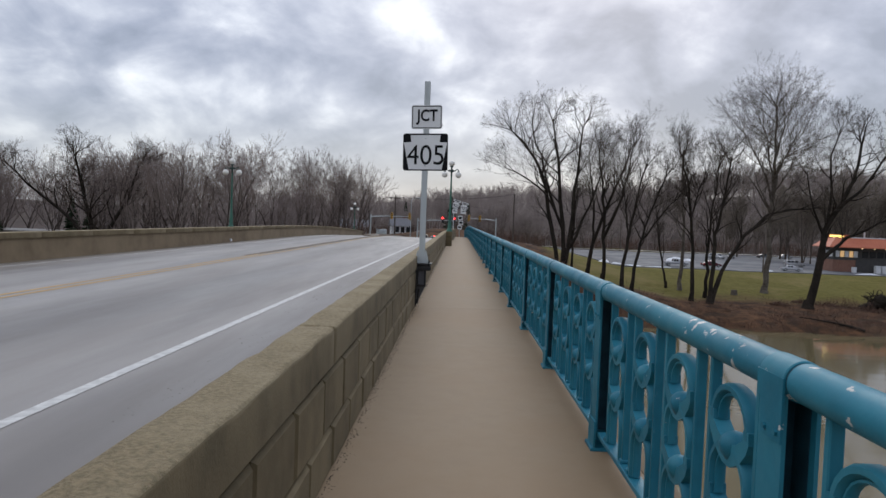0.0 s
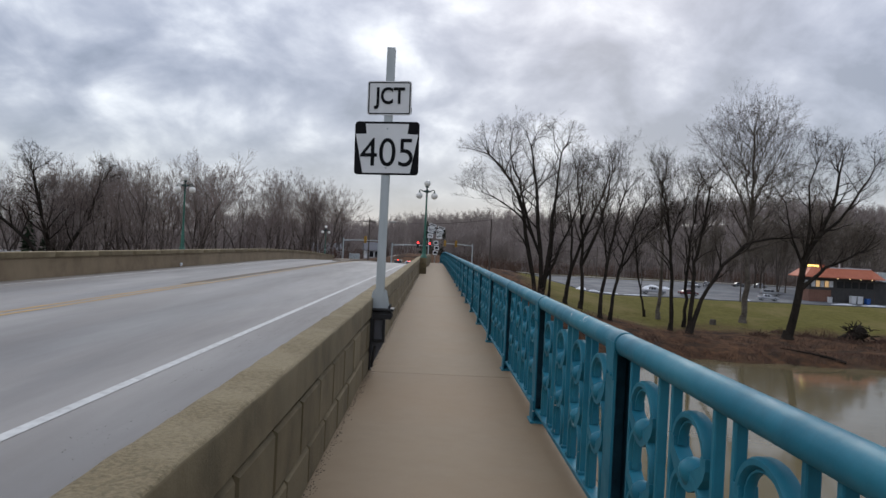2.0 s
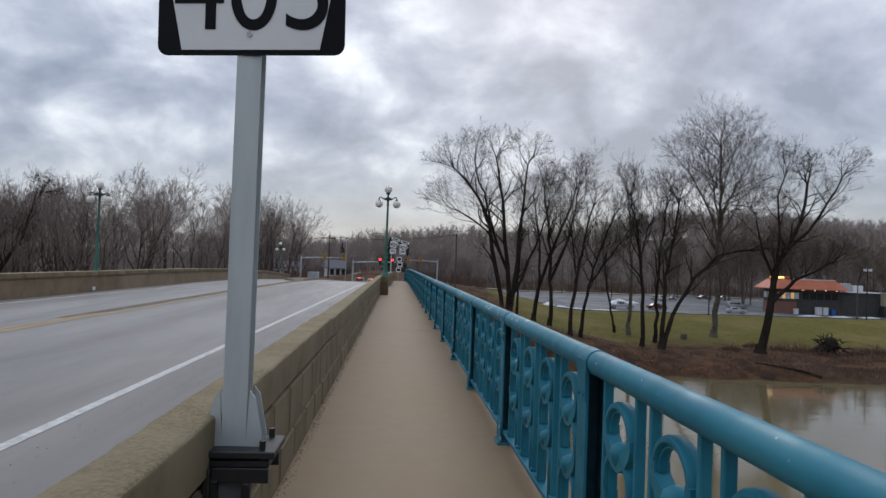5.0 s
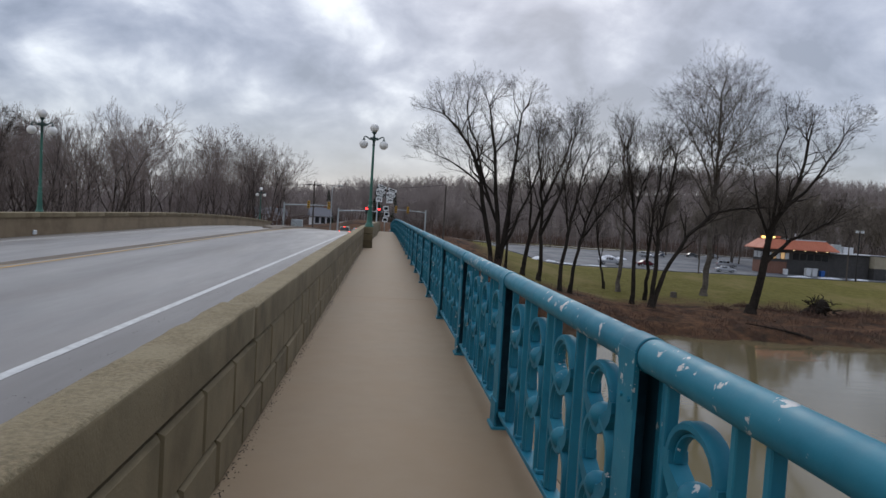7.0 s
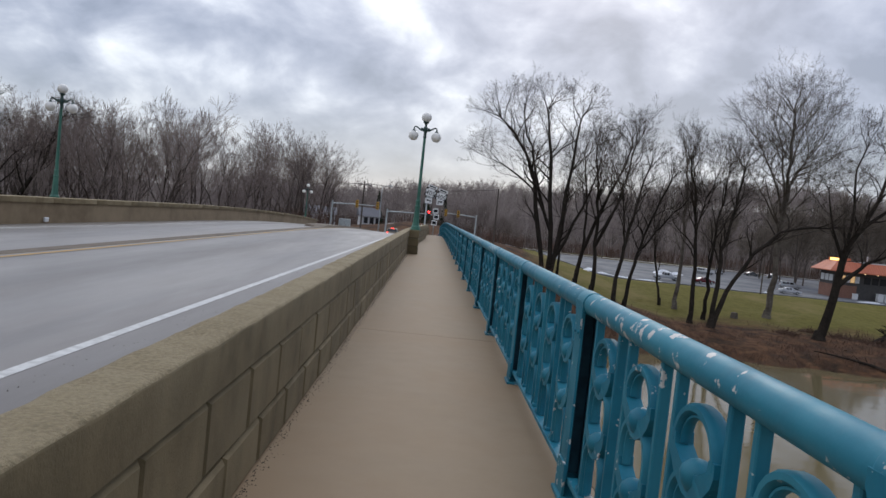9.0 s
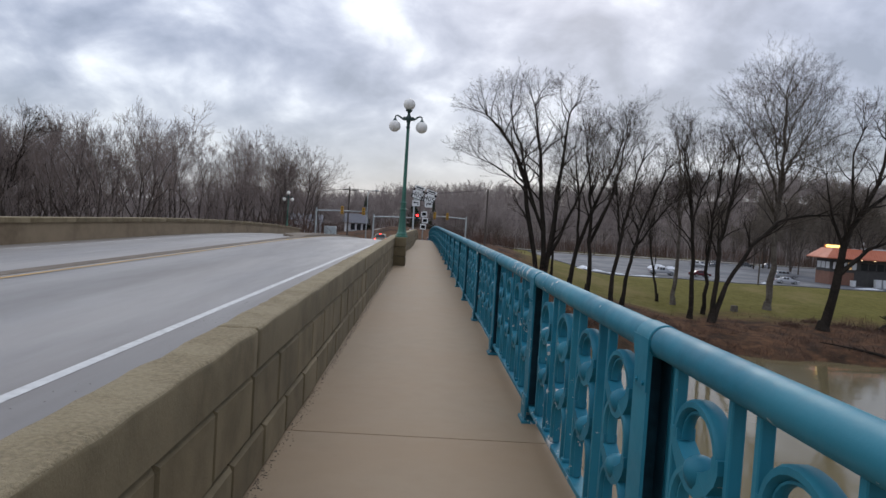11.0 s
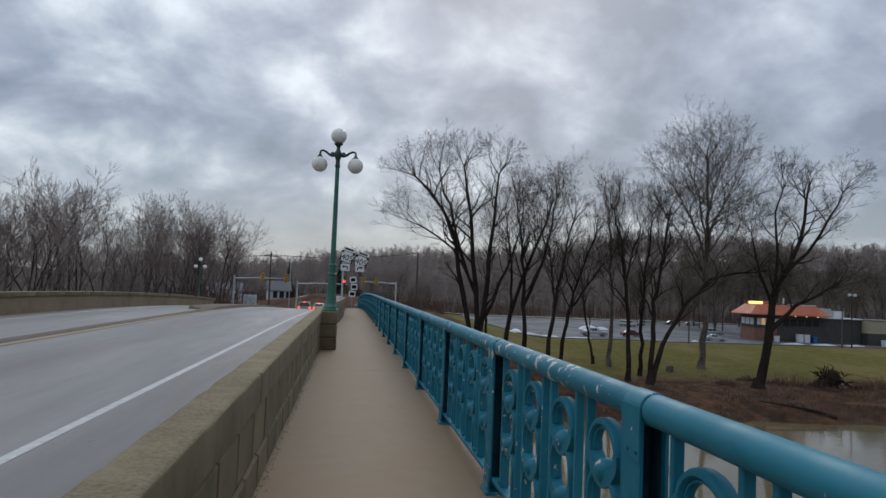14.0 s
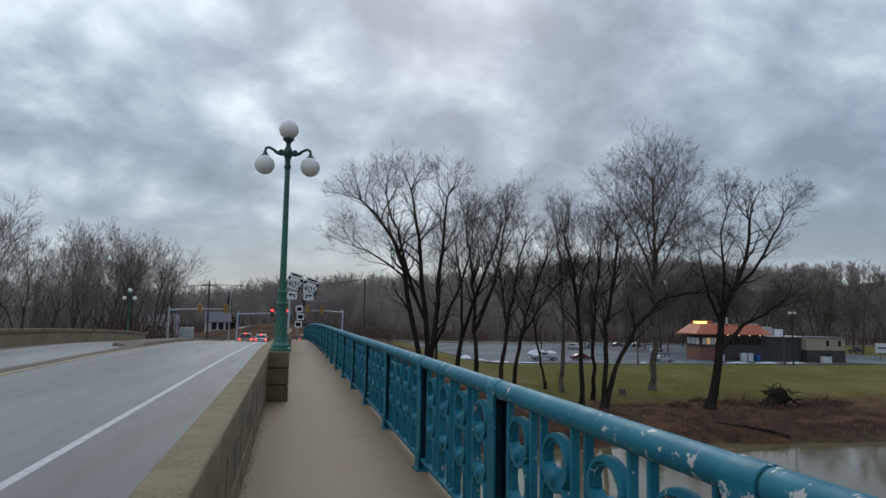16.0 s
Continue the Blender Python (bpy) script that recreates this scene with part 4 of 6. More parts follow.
        for c in range(4):
            a = 1.571 * c + r.uniform(-0.5, 0.5)
            branch(path[-1], (tip + Vector((math.cos(a), math.sin(a), 0.2)) * 0.75).normalized(), max(rads[-1] * 0.7, 0.03), height * 0.14, 1)
    # flare at the root
    wood.lathe([(trunk_r * 1.7, -0.6), (trunk_r * 1.3, 0.1), (trunk_r * 1.08, 0.6), (trunk_r * 0.85, 1.4)], 9)
    return wood, fine


def plant(name, label, seed, x, y, height, stems, trunk_r, spread=1.0, pale=False, group="bare trees on the river bank", **kw):
    wood, fine = grow_tree(seed, height, stems, trunk_r, spread, **kw)
    t = thing(name, label, "tree", group)
    t.matrix_basis = pose(x, y, ground_z(x, y) - 0.05)
    part("trunk", wood, M_BARK_PALE if pale else M_BARK, t, smooth=True, fix=False)
    part("crown", fine, M_TWIG_PALE if pale else M_TWIG, t, "bare leafless twigs", fix=False)
    return t


FULL = dict(levels=5, twigs=0.72, rise=0.55)
THIN = dict(levels=5, twigs=0.52, rise=0.7)


def stem(thick, lean, top, bow=0.0, start=(0.0, -0.4)):
    """A main stem from start up to height top, leaning by lean metres, bowed sideways in between."""
    x0, z0 = start
    return (thick, [(x0 + lean * t ** 1.3 + bow * math.sin(math.pi * t), z0 + (top - z0) * t) for t in (0, 0.14, 0.28, 0.42, 0.56, 0.70, 0.84, 1.0)])


plant("tree", "large bare tree with several dark spreading stems", 21, 19.5, 130, 30, [], 0.62, 1.0, reach=0.85, limbs=[
    (0.44, [(-0.5, -0.4), (-2.0, 8), (-3.4, 15.5), (-5.4, 20.4), (-7.8, 23.8), (-10.2, 26.0)]), (0.46, [(0.1, -0.4), (0.0, 9), (-1.0, 18), (-2.0, 23.5), (-2.6, 27.8)]),
    (0.44, [(0.5, -0.4), (1.7, 10.5), (2.4, 19), (3.0, 27)]), (0.30, [(0.9, 4), (3.6, 10), (5.6, 15), (7.2, 22)]), (0.30, [(-0.9, 8), (-2.4, 14), (-4.2, 20), (-5.6, 23.5), (-6.4, 27.0)]), (0.22, [(-1.2, 11), (-4, 15), (-7.5, 17.5), (-11, 19)])], **FULL)
plant("tree", "slim bare tree behind a larger one", 22, 22.6, 137, 22, [], 0.25, 0.8, limbs=[stem(0.24, 0.6, 20)], **THIN)
plant("tree", "tall dark bare tree leaning from the bank", 23, 25.0, 133, 26, [], 0.42, 0.9, limbs=[(0.40, [(0, -0.4), (0.7, 6), (2.6, 11.7), (4.6, 17), (6.4, 21.5), (7.0, 24)]), stem(0.26, -1.5, 22.5, 0.4, (0.8, 6))], **FULL)
plant("tree", "tall bare tree with a forked crown", 24, 27.5, 131, 30, [], 0.42, 0.9, limbs=[stem(0.40, -1.6, 24.5, 0.6), (0.30, [(0.2, 8), (1.9, 13), (3.4, 18), (4.3, 22), (4.7, 25.5)])], **FULL)
plant("tree", "dark bare bank tree with upright stem", 25, 29.4, 123.5, 23, [], 0.40, 0.85, limbs=[stem(0.38, 3.4, 22, -0.4), stem(0.22, -1.4, 19, 0, (0.8, 8.5))], **THIN)
plant("tree", "leaning bare tree with slender stem", 26, 31.2, 123.6, 22, [], 0.36, 0.8, limbs=[stem(0.34, 5.2, 21, -0.5), stem(0.2, 5.5, 17, 0, (1.8, 9))], **THIN)
plant("tree", "thin bare tree on the lawn edge", 27, 41.6, 138, 17, [], 0.26, 0.7, limbs=[stem(0.24, -2.6, 16, -0.4)], **THIN)
plant("tree", "pale-barked bare tree at the lawn edge", 28, 43.7, 136, 30, [], 0.42, 0.75, pale=True, limbs=[stem(0.40, -0.6, 26, 0.4)], **THIN)
plant("tree", "dark bare tree with high upright crown", 29, 42.0, 124, 29, [], 0.42, 0.8, limbs=[stem(0.40, -2.6, 25.5, 0.5), stem(0.22, 2.4, 23, 0, (-1.0, 13))], **THIN)
plant("tree", "thin upright bare tree beside a larger stem", 30, 46.5, 130, 30, [], 0.36, 0.75, limbs=[stem(0.34, 1.6, 26, -0.3)], **THIN)
plant("tree", "dark bare tree with two stems, one arching far out", 31, 44.4, 121.7, 27, [], 0.52, 0.85, reach=0.8, limbs=[
    stem(0.44, 2.6, 25, -0.3), (0.42, [(0.3, 0), (1.3, 4), (2.8, 7.6), (5.3, 12.0), (9.0, 15.8), (13.5, 17.0), (16.8, 17.2)])], **FULL)
plant("tree", "tallest pale bare tree with rounded crown", 32, 60.1, 136, 41, [], 0.62, 1.2, pale=True, reach=0.95, limbs=[
    stem(0.58, 0.6, 36, 0.3), stem(0.26, -6.0, 31, 0.5, (0.3, 17)), stem(0.26, 5.0, 31, -0.5, (0.4, 19)), stem(0.22, 3.0, 35.5, -0.3, (0.4, 22)), stem(0.22, -3.2, 34.5, 0.3, (0.3, 21)), stem(0.20, -6.5, 25, 0, (0.3, 15)), stem(0.20, 6.0, 24, 0, (0.4, 15))], levels=5, twigs=0.6, rise=0.5)
plant("tree", "heavy dark bare tree leaning with crooked limbs", 33, 61.0, 120.8, 30, [], 0.80, 1.1, reach=0.8, limbs=[
    (0.72, [(0, -0.4), (1.0, 4.5), (1.8, 9.3), (2.0, 13.5), (4.2, 17.5), (6.2, 22.0), (7.6, 28.5)]), (0.42, [(1.5, 8.0), (3.6, 10.2), (6.0, 12.4), (9.0, 13.8), (12.5, 15.6)]),
    (0.32, [(2.0, 13.0), (3.0, 18), (2.8, 23), (3.6, 30)]), (0.32, [(4.2, 17.5), (8, 20.5), (11.5, 26), (13.5, 30)]), (0.26, [(2.0, 12.5), (0.0, 17), (-1.5, 23)])], levels=5, twigs=0.85, rise=0.5)


# ---------------------------------------------------------------- woods on both sides
def build_woods():
    kinds, light, edge = [], [], []
    for k in range(6):
        stems = [(0.0, 0.0, 1.0)] if k % 2 else [(-0.12, 0.0, 1.0), (0.12, 0.05, 0.9)]
        wood, fine = grow_tree(60 + k, 24, stems, 0.30, 0.70, levels=5, twigs=0.48, first=0.22, twig_r=0.015)
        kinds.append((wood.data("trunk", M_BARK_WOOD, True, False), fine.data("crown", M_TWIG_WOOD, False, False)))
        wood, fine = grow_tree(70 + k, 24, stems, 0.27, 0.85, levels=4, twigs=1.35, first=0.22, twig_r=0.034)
        light.append((wood.data("trunk", M_BARK_HAZE, True, False), fine.data("crown", M_TWIG_HAZE, False, False)))
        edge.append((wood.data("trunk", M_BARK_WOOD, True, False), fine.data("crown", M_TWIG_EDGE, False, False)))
    r = random.Random(77)

    def one(x, y, h, zofs=0.0):
        # past y=170, all but the right-hand trees wear the haze-paled colours
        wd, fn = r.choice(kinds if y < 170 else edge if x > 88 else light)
        t = thing("tree", "bare grey-brown woodland tree", "tree", "bare woodland trees")
        s = h / 24
        t.matrix_basis = pose(x, y, ground_z(x, y) - 0.3 + zofs, 0, 0, r.uniform(0, 360)) @ Matrix.Diagonal((s, s, s, 1))
        part("trunk", wd, None, t)
        part("crown", fn, None, t)
    # left of the bridge: a belt along the far bank
    for k in range(68):
        x = -19 - 95 * (k + r.random()) / 68
        y = r.uniform(108, 150)
        h = (17.0 + 5 * smooth(-20, -48, x) + r.uniform(-3.0, 2.0))
        one(x, y, h)
    for x, y, h in ((-18.5, 128, 16), (-21, 122, 16.5), (-24, 131, 17.5), (-17.5, 138, 14)):
        one(x, y, h)
    # behind the car park and the junction
    for k in range(120):
        x = -70 + 400 * (k + r.random()) / 120
        one(x, r.uniform(264, 320), 10.5 + 3 * smooth(10, 50, x) + 6 * smooth(60, 200, x) + r.uniform(-3, 3))
    # beside the road past the junction
    for k in range(46):
        x, y = (r.uniform(-75, -18) if k % 2 else r.uniform(5.5, 24)), r.uniform(185, 262)
        if x < -18 and abs(x + 31) < 9 and y < 216:
            continue
        one(x, y, r.uniform(8, 11.5))
    for k in range(34):
        one(r.uniform(92, 200), r.uniform(200, 240), 20 + r.uniform(-4, 6))


build_woods()
lone = plant("tree", "old bare tree with thick crooked dark limbs", 91, -57.5, 110, 24, [], 0.7, 1.15, reach=0.9, limbs=[stem(0.5, -4, 21.5), (0.4, [(-0.5, 5), (-4.5, 11), (-9.5, 15), (-14, 19)]), (0.4, [(-0.3, 6), (2.2, 11), (4.4, 15), (6.0, 20)])], levels=5, twigs=0.9, rise=0.5)


def conifer(x, y, h, seed):
    """Dark evergreen: a trunk and whorls of drooping sprays."""
    r = random.Random(seed)
    t = thing("conifer", "dark green conifer among the bare trees", "tree", "conifers in the woods")
    t.matrix_basis = pose(x, y, ground_z(x, y) - 0.2)
    part("trunk", Mesh().tube([(0, 0, 0), (0, 0, h)], [0.22, 0.04], 7, cap=False), M_BARK, t, fix=False)
    m = Mesh()
    for k in range(int(h * 26)):
        z = h * (0.12 + 0.88 * r.random())
        reach = (h - z) * 0.26 * r.uniform(0.6, 1.1) + 0.25
        a = r.uniform(0, 6.283)
        d, n = Vector((math.cos(a), math.sin(a), 0)), Vector((-math.sin(a), math.cos(a), 0))
        p, q = Vector((0, 0, z)), d * reach + Vector((0, 0, z - reach * r.uniform(0.1, 0.45)))
        w = 0.10 + reach * 0.16
        mid = p.lerp(q, 0.6)
        m.add([p, mid + n * w, q, mid - n * w, mid + Vector((0, 0, -w * 0.9))], [(0, 1, 2, 3), (0, 2, 4)])
    part("crown", m, M_CONIFER, t, "dark drooping evergreen sprays", fix=False)


for k, (x, y, h) in enumerate(((-64, 118, 13), (-70, 124, 15), (-76, 113, 12), (-86, 121, 14), (-3, 276, 15), (4, 279, 13), (-21, 274, 14))):
    conifer(x, y, h, 40 + k)


def far_woods():
    """Rows of small bare trees on the hill behind, joined, in the twig colour paled for distance haze."""
    r = random.Random(5)
    m = Mesh()
    for k in range(3300):
        x, y = (r.uniform(-330, 620), r.uniform(285, 440)) if k < 1100 else (r.uniform(-110, 330), r.uniform(266, 430)) if k < 2400 else (r.uniform(-110, 360), r.uniform(400, 446))
        z, h = ground_z(x, y), r.uniform(11, 18)
        top = Vector((x + r.gauss(0, 0.8), y, z + h))
        m.tube([(x, y, z - 1), tuple((Vector((x, y, z)) + top) / 2), tuple(top)], [0.15, 0.10, 0.04], 3, cap=False)
        for b in range(14 if k < 2400 else 22):
            t = r.uniform(0.25, 0.98) if k < 2400 else r.uniform(0.02, 0.95)
            p = Vector((x, y, z)).lerp(top, t)
            ln = h * (1.1 - t) * r.uniform(0.25, 0.5) + 1.6
            a = r.uniform(0, 6.28)
            q = p + Vector((math.cos(a) * ln * 0.6, math.sin(a) * ln * 0.6, ln * 0.8))
            m.tube([p, q], [0.07, 0.035] if k < 2400 else [0.10, 0.055], 3, cap=False)
            for s in range(2):
                w0 = p.lerp(q, r.uniform(0.3, 1))
                m.tube([w0, w0 + Vector((r.gauss(0, 0.8), r.gauss(0, 0.8), r.uniform(0.3, 1.6)))], [0.045, 0.03] if k < 2400 else [0.075, 0.05], 3, cap=False)
    thing("woods", "grey-brown leafless woods on the far hillside", "woods", kind="stuff", mesh=m, mat=M_TWIG_HAZE, fix=False)


far_woods()


def brush():
    r = random.Random(8)
    m = Mesh()

    def clump(x, y, h, n):
        z = ground_z(x, y)
        for k in range(n):
            a, s = r.uniform(0, 6.28), r.uniform(0.1, 0.9)
            p = Vector((x + r.gauss(0, h * 0.35), y + r.gauss(0, h * 0.35), z - 0.1))
            q = p + Vector((math.cos(a) * h * s * 0.5, math.sin(a) * h * s * 0.5, h * r.uniform(0.4, 1.0)))
            mid = (p + q) / 2 + Vector((r.gauss(0, 0.1), r.gauss(0, 0.1), 0.1 * h))
            m.tube([p, mid, q], [0.035, 0.026, 0.016], 3, cap=False)
            for b in range(2):
                w0 = mid.lerp(q, r.random())
                m.tube([w0, w0 + Vector((r.gauss(0, 0.25 * h), r.gauss(0, 0.25 * h), r.uniform(0.05, 0.35) * h))], [0.018, 0.012], 3, cap=False)
    for k in range(170):
        x = -17 - 92 * r.random()
        clump(x, r.uniform(106, 130), r.uniform(2.5, 6.0), 26)
    for k in range(60):
        clump(r.uniform(3.5, 18), r.uniform(106, 130), r.uniform(1.0, 3.0), 20)
    for k in range(420):
        clump(r.uniform(-70, 300), r.uniform(264, 285), r.uniform(2.0, 5.5), 16)
    for k in range(150):
        x, y = r.uniform(-75, 26), r.uniform(150, 250)
        if -17.5 < x < 4.5:
            continue
        clump(x, y, r.uniform(2.0, 5.0), 22)
    thing("brush", "tangled red-brown leafless brush at the wood edge", "brush", kind="stuff", mesh=m, mat=M_BRUSH, fix=False)
    # low dead weeds on the open bank
    w = Mesh()
    for k in range(24000):
        x, y = r.uniform(16, 130), 104.5 + abs(r.gauss(0, 9))
        if noise.noise((x * 0.12, y * 0.3, 5)) < -0.12 and y > 108:
            continue
        z, h = ground_z(x, y), r.uniform(0.15, 0.55) + 0.6 * max(0.0, noise.noise((x * 0.2, y * 0.2, 7)))
        dx, dy = r.gauss(0, 0.2), r.gauss(0, 0.2)
        w.add([(x - 0.03, y, z - 0.03), (x + 0.03, y, z - 0.03), (x + dx, y + dy, z + h)], [(0, 1, 2)])
    thing("dead_weeds", "dead brown weeds over the muddy bank", "weeds", kind="stuff", mesh=w, mat=M_BRUSH, fix=False)


brush()

# ---------------------------------------------------------------- road signs on the bridge


def rounded(w, h, r, n=4):
    out = []
    for cx, cz, a0 in ((w / 2 - r, -h / 2 + r, -90), (w / 2 - r, h / 2 - r, 0), (-w / 2 + r, h / 2 - r, 90), (-w / 2 + r, -h / 2 + r, 180)):
        for k in range(n + 1):
            a = radians(a0 + 90 * k / n)
            out.append((cx + r * math.cos(a), cz + r * math.sin(a)))
    return out


def plate(w, h, r, y0, y1):
    return Mesh().extrude(rounded(w, h, r), y0, y1, "y")


def border(w, h, r, inset, width, y0, y1):
    """A thin frame painted round a sign's face."""
    a, b = rounded(w - 2 * inset, h - 2 * inset, max(r - inset, 0.005)), rounded(w - 2 * inset - 2 * width, h - 2 * inset - 2 * width, max(r - inset - width, 0.004))
    k = len(a)
    m = Mesh()
    m.v = [(x, y0, z) for x, z in a] + [(x, y0, z) for x, z in b] + [(x, y1, z) for x, z in a] + [(x, y1, z) for x, z in b]
    for i in range(k):
        t = (i + 1) % k
        m.f += [(i, t, k + t, k + i), (2 * k + i, 3 * k + i, 3 * k + t, 2 * k + t), (i, 2 * k + i, 2 * k + t, t), (k + i, k + t, 3 * k + t, 3 * k + i)]
    return m


def keystone(parent, w, h, at, bolts=True):
    """Black plate with the white keystone of a state route and its number."""
    sign = part("route_sign", plate(w, h, 0.04, 0.0, 0.004), M_SIGN_BLACK, parent, "black and white keystone route sign", at=at)
    W, H = w * 0.485, h * 0.465
    key = [(-W * 0.76, -H), (W * 0.76, -H), (W, H * 0.56), (W * 0.655, H * 0.58), (W * 0.69, H * 0.985), (-W * 0.69, H * 0.985), (-W * 0.655, H * 0.58), (-W, H * 0.56)]
    part("keystone", Mesh().extrude(key, -0.003, 0.0, "y"), M_SIGN_WHITE, sign, "white keystone field")
    me = lettering("405", h * 0.53, w * 0.82, bold=0.0)
    me.materials.append(M_SIGN_BLACK)
    part("number", me, None, sign, "black route number 405", at=pose(0, -0.004, -h * 0.075))
    return sign


def build_route_sign():
    s = thing("road_sign", "grey steel post with JCT and 405 route signs on the parapet", "road sign")
    s.matrix_basis = pose(-0.715, 11.66, 0)
    # galvanised I-section post
    a, b, t = 0.046, 0.05, 0.008
    prof = [(-a, -b), (a, -b), (a, -b + t), (t / 2, -b + t), (t / 2, b - t), (a, b - t), (a, b), (-a, b), (-a, b - t), (-t / 2, b - t), (-t / 2, -b + t), (-a, -b + t)]
    post = part("post", Mesh().extrude(prof, 0.715, 3.66, "z"), M_GALV, s)
    for sx in (-1, 1):
        for y0 in (-0.052, 0.042):
            part("gusset", Mesh().extrude([(sx * 0.045, 0.716), (sx * 0.108, 0.716), (sx * 0.108, 0.745), (sx * 0.078, 0.90), (sx * 0.056, 0.93)], y0, y0 + 0.01, "y"), M_GALV, post)
    base = part("base_plate", Mesh().chamfer(-0.15, 0.17, -0.13, 0.13, 0.69, 0.717, 0.004).chamfer(-0.13, 0.15, -0.12, 0.12, 0.655, 0.680, 0.004), M_BLACK, s, "black steel base plates")
    for x in (-0.12, 0.12):
        for y in (-0.10, 0.10):
            part("bolt", Mesh().tube([(x, y, 0.64), (x, y, 0.752)], 0.013, 6), M_BLACK, base)
    br = Mesh().chamfer(-0.085, -0.06, -0.15, 0.15, 0.03, 0.655, 0.004)
    br.chamfer(-0.06, 0.15, -0.128, -0.108, 0.60, 0.655, 0.003)
    br.chamfer(-0.06, 0.15, 0.108, 0.128, 0.60, 0.655, 0.003)
    br.chamfer(-0.06, -0.035, -0.13, -0.10, 0.36, 0.60, 0.003)
    br.chamfer(0.055, 0.085, -0.13, -0.10, 0.36, 0.60, 0.003)
    br.chamfer(-0.06, 0.085, -0.13, -0.10, 0.34, 0.375, 0.003)
    part("bracket", br, M_BLACK, s, "black bracket bolted to the parapet")
    part("bracket_plate", Mesh().chamfer(-0.055, 0.075, -0.09, -0.075, 0.37, 0.60, 0.003), M_GREY_ROOF, s, "grey steel plate inside the bracket")
    knee = Mesh().extrude([(-0.06, 0.08), (-0.045, 0.08), (0.075, 0.34), (0.075, 0.40), (-0.06, 0.40)], -0.006, 0.006, "y")
    part("knee_plate", knee, M_GREY_ROOF, s, "grey triangular knee plate")
    part("strut", Mesh().tube([(-0.05, -0.115, 0.06), (-0.02, -0.115, 0.30)], 0.016, 6), M_BLACK, s)
    for z in (0.12, 0.38, 0.60):
        part("anchor_bolt", Mesh().tube([(-0.06, -0.12, z), (-0.035, -0.12, z)], 0.014, 6), M_BLACK, s)
    turn = pose(0, 0, 0, 0, -1.0, -7)
    keystone(s, 0.735, 0.60, pose(0, -0.058, 2.520) @ turn)
    w, h = 0.505, 0.385
    j = part("junction_sign", plate(w, h, 0.035, 0.0, 0.004), M_SIGN_WHITE, s, "white JCT plate with black border", at=pose(0.005, -0.058, 3.085) @ turn)
    part("border", border(w, h, 0.035, 0.012, 0.013, -0.0015, 0.001), M_SIGN_BLACK, j)
    me = lettering("JCT", h * 0.64, w * 0.70, bold=0.022)
    me.materials.append(M_SIGN_BLACK)
    part("lettering", me, None, j, "black letters JCT", at=pose(0, -0.0035, 0))
    for z in (2.30, 2.74):
        part("sign_bolt", Mesh().tube([(0, -0.066, z), (0, -0.06, z)], 0.011, 8), M_GALV, s)
    part("sticker", Mesh().chamfer(0.235, 0.262, -0.062, -0.055, 2.92, 2.99, 0.004), M_BLACK, s, "small dark clip at the sign's corner")


build_route_sign()


def build_direction_signs():
    s = thing("direction_signs", "leaning pair of 405 route signs with turn arrows on a post", "road sign")
    z0 = drop(57.5)
    s.matrix_basis = pose(-0.52, 57.5, z0)
    part("post", Mesh().chamfer(-0.045, 0.045, -0.04, 0.04, 0.75, 3.0, 0.004), M_GALV, s)
    part("bracket", Mesh().chamfer(-0.11, 0.13, -0.09, 0.09, 0.30, 0.78, 0.01), M_BLACK, s, "black bracket on the parapet")
    part("crossbar", Mesh().chamfer(-0.05, 1.05, -0.05, -0.02, 2.44, 2.49, 0.003), M_GALV, s)
    lean = pose(0.50, -0.06, 2.66, 0, 16, 0)
    part("crossbar", Mesh().chamfer(-0.62, 0.62, 0.006, 0.03, -0.05, 0.0, 0.003), M_GALV, s, at=lean)
    for k, x in enumerate((-0.345, 0.345)):
        keystone(s, 0.64, 0.52, lean @ pose(x, 0, 0.0), False)
        ban = part("banner_plate", plate(0.58, 0.16, 0.015, 0, 0.004), M_SIGN_WHITE, s, "white direction banner with dark bars", at=lean @ pose(x, 0, 0.36))
        part("word_bar", Mesh().quadbox(-0.2, 0.2, -0.003, 0.0, -0.035, 0.035), M_SIGN_BLACK, ban, "unreadable word as a dark bar")
        ar = part("arrow_plate", plate(0.42, 0.32, 0.025, 0, 0.004), M_SIGN_WHITE, s, "white plate with a black turn arrow", at=pose(0.44 + x, -0.06, 2.25 - 0.03 * k))
        sx = -1 if k == 0 else 1
        shape = Mesh().quadbox(-sx * 0.10 - 0.025, -sx * 0.10 + 0.025, -0.003, 0, -0.10, 0.055)
        shape.quadbox(min(-sx * 0.10, sx * 0.05), max(-sx * 0.10, sx * 0.05), -0.0032, 0, 0.01, 0.06)
        shape.extrude([(sx * 0.04, -0.045), (sx * 0.15, 0.035), (sx * 0.04, 0.115)], -0.003, 0, "y")
        part("arrow", shape, M_SIGN_BLACK, ar)


build_direction_signs()


def build_small_signs():
    """Back-to-back small signs further down the walkway."""
    s = thing("small_road_signs", "two small white road signs on a thin post", "road sign")
    s.matrix_basis = pose(0.05, 74, drop(74))
    part("post", Mesh().tube([(0, 0, 0), (0, 0, 2.35)], 0.035, 8), M_GALV, s)
    for k, (x, z) in enumerate(((0.05, 2.05), (0.14, 1.55), (0.02, 1.05))):
        p = part("plate", plate(0.46, 0.42, 0.03, 0, 0.004), M_SIGN_WHITE, s, "white sign plate", at=pose(x, -0.05, z, 0, 6 * (k - 1), 0))
        part("mark", Mesh().quadbox(-0.16, 0.16, -0.003, 0, -0.12, 0.12), M_SIGN_BLACK, p, "dark unreadable mark")


build_small_signs()


# ---------------------------------------------------------------- vehicles


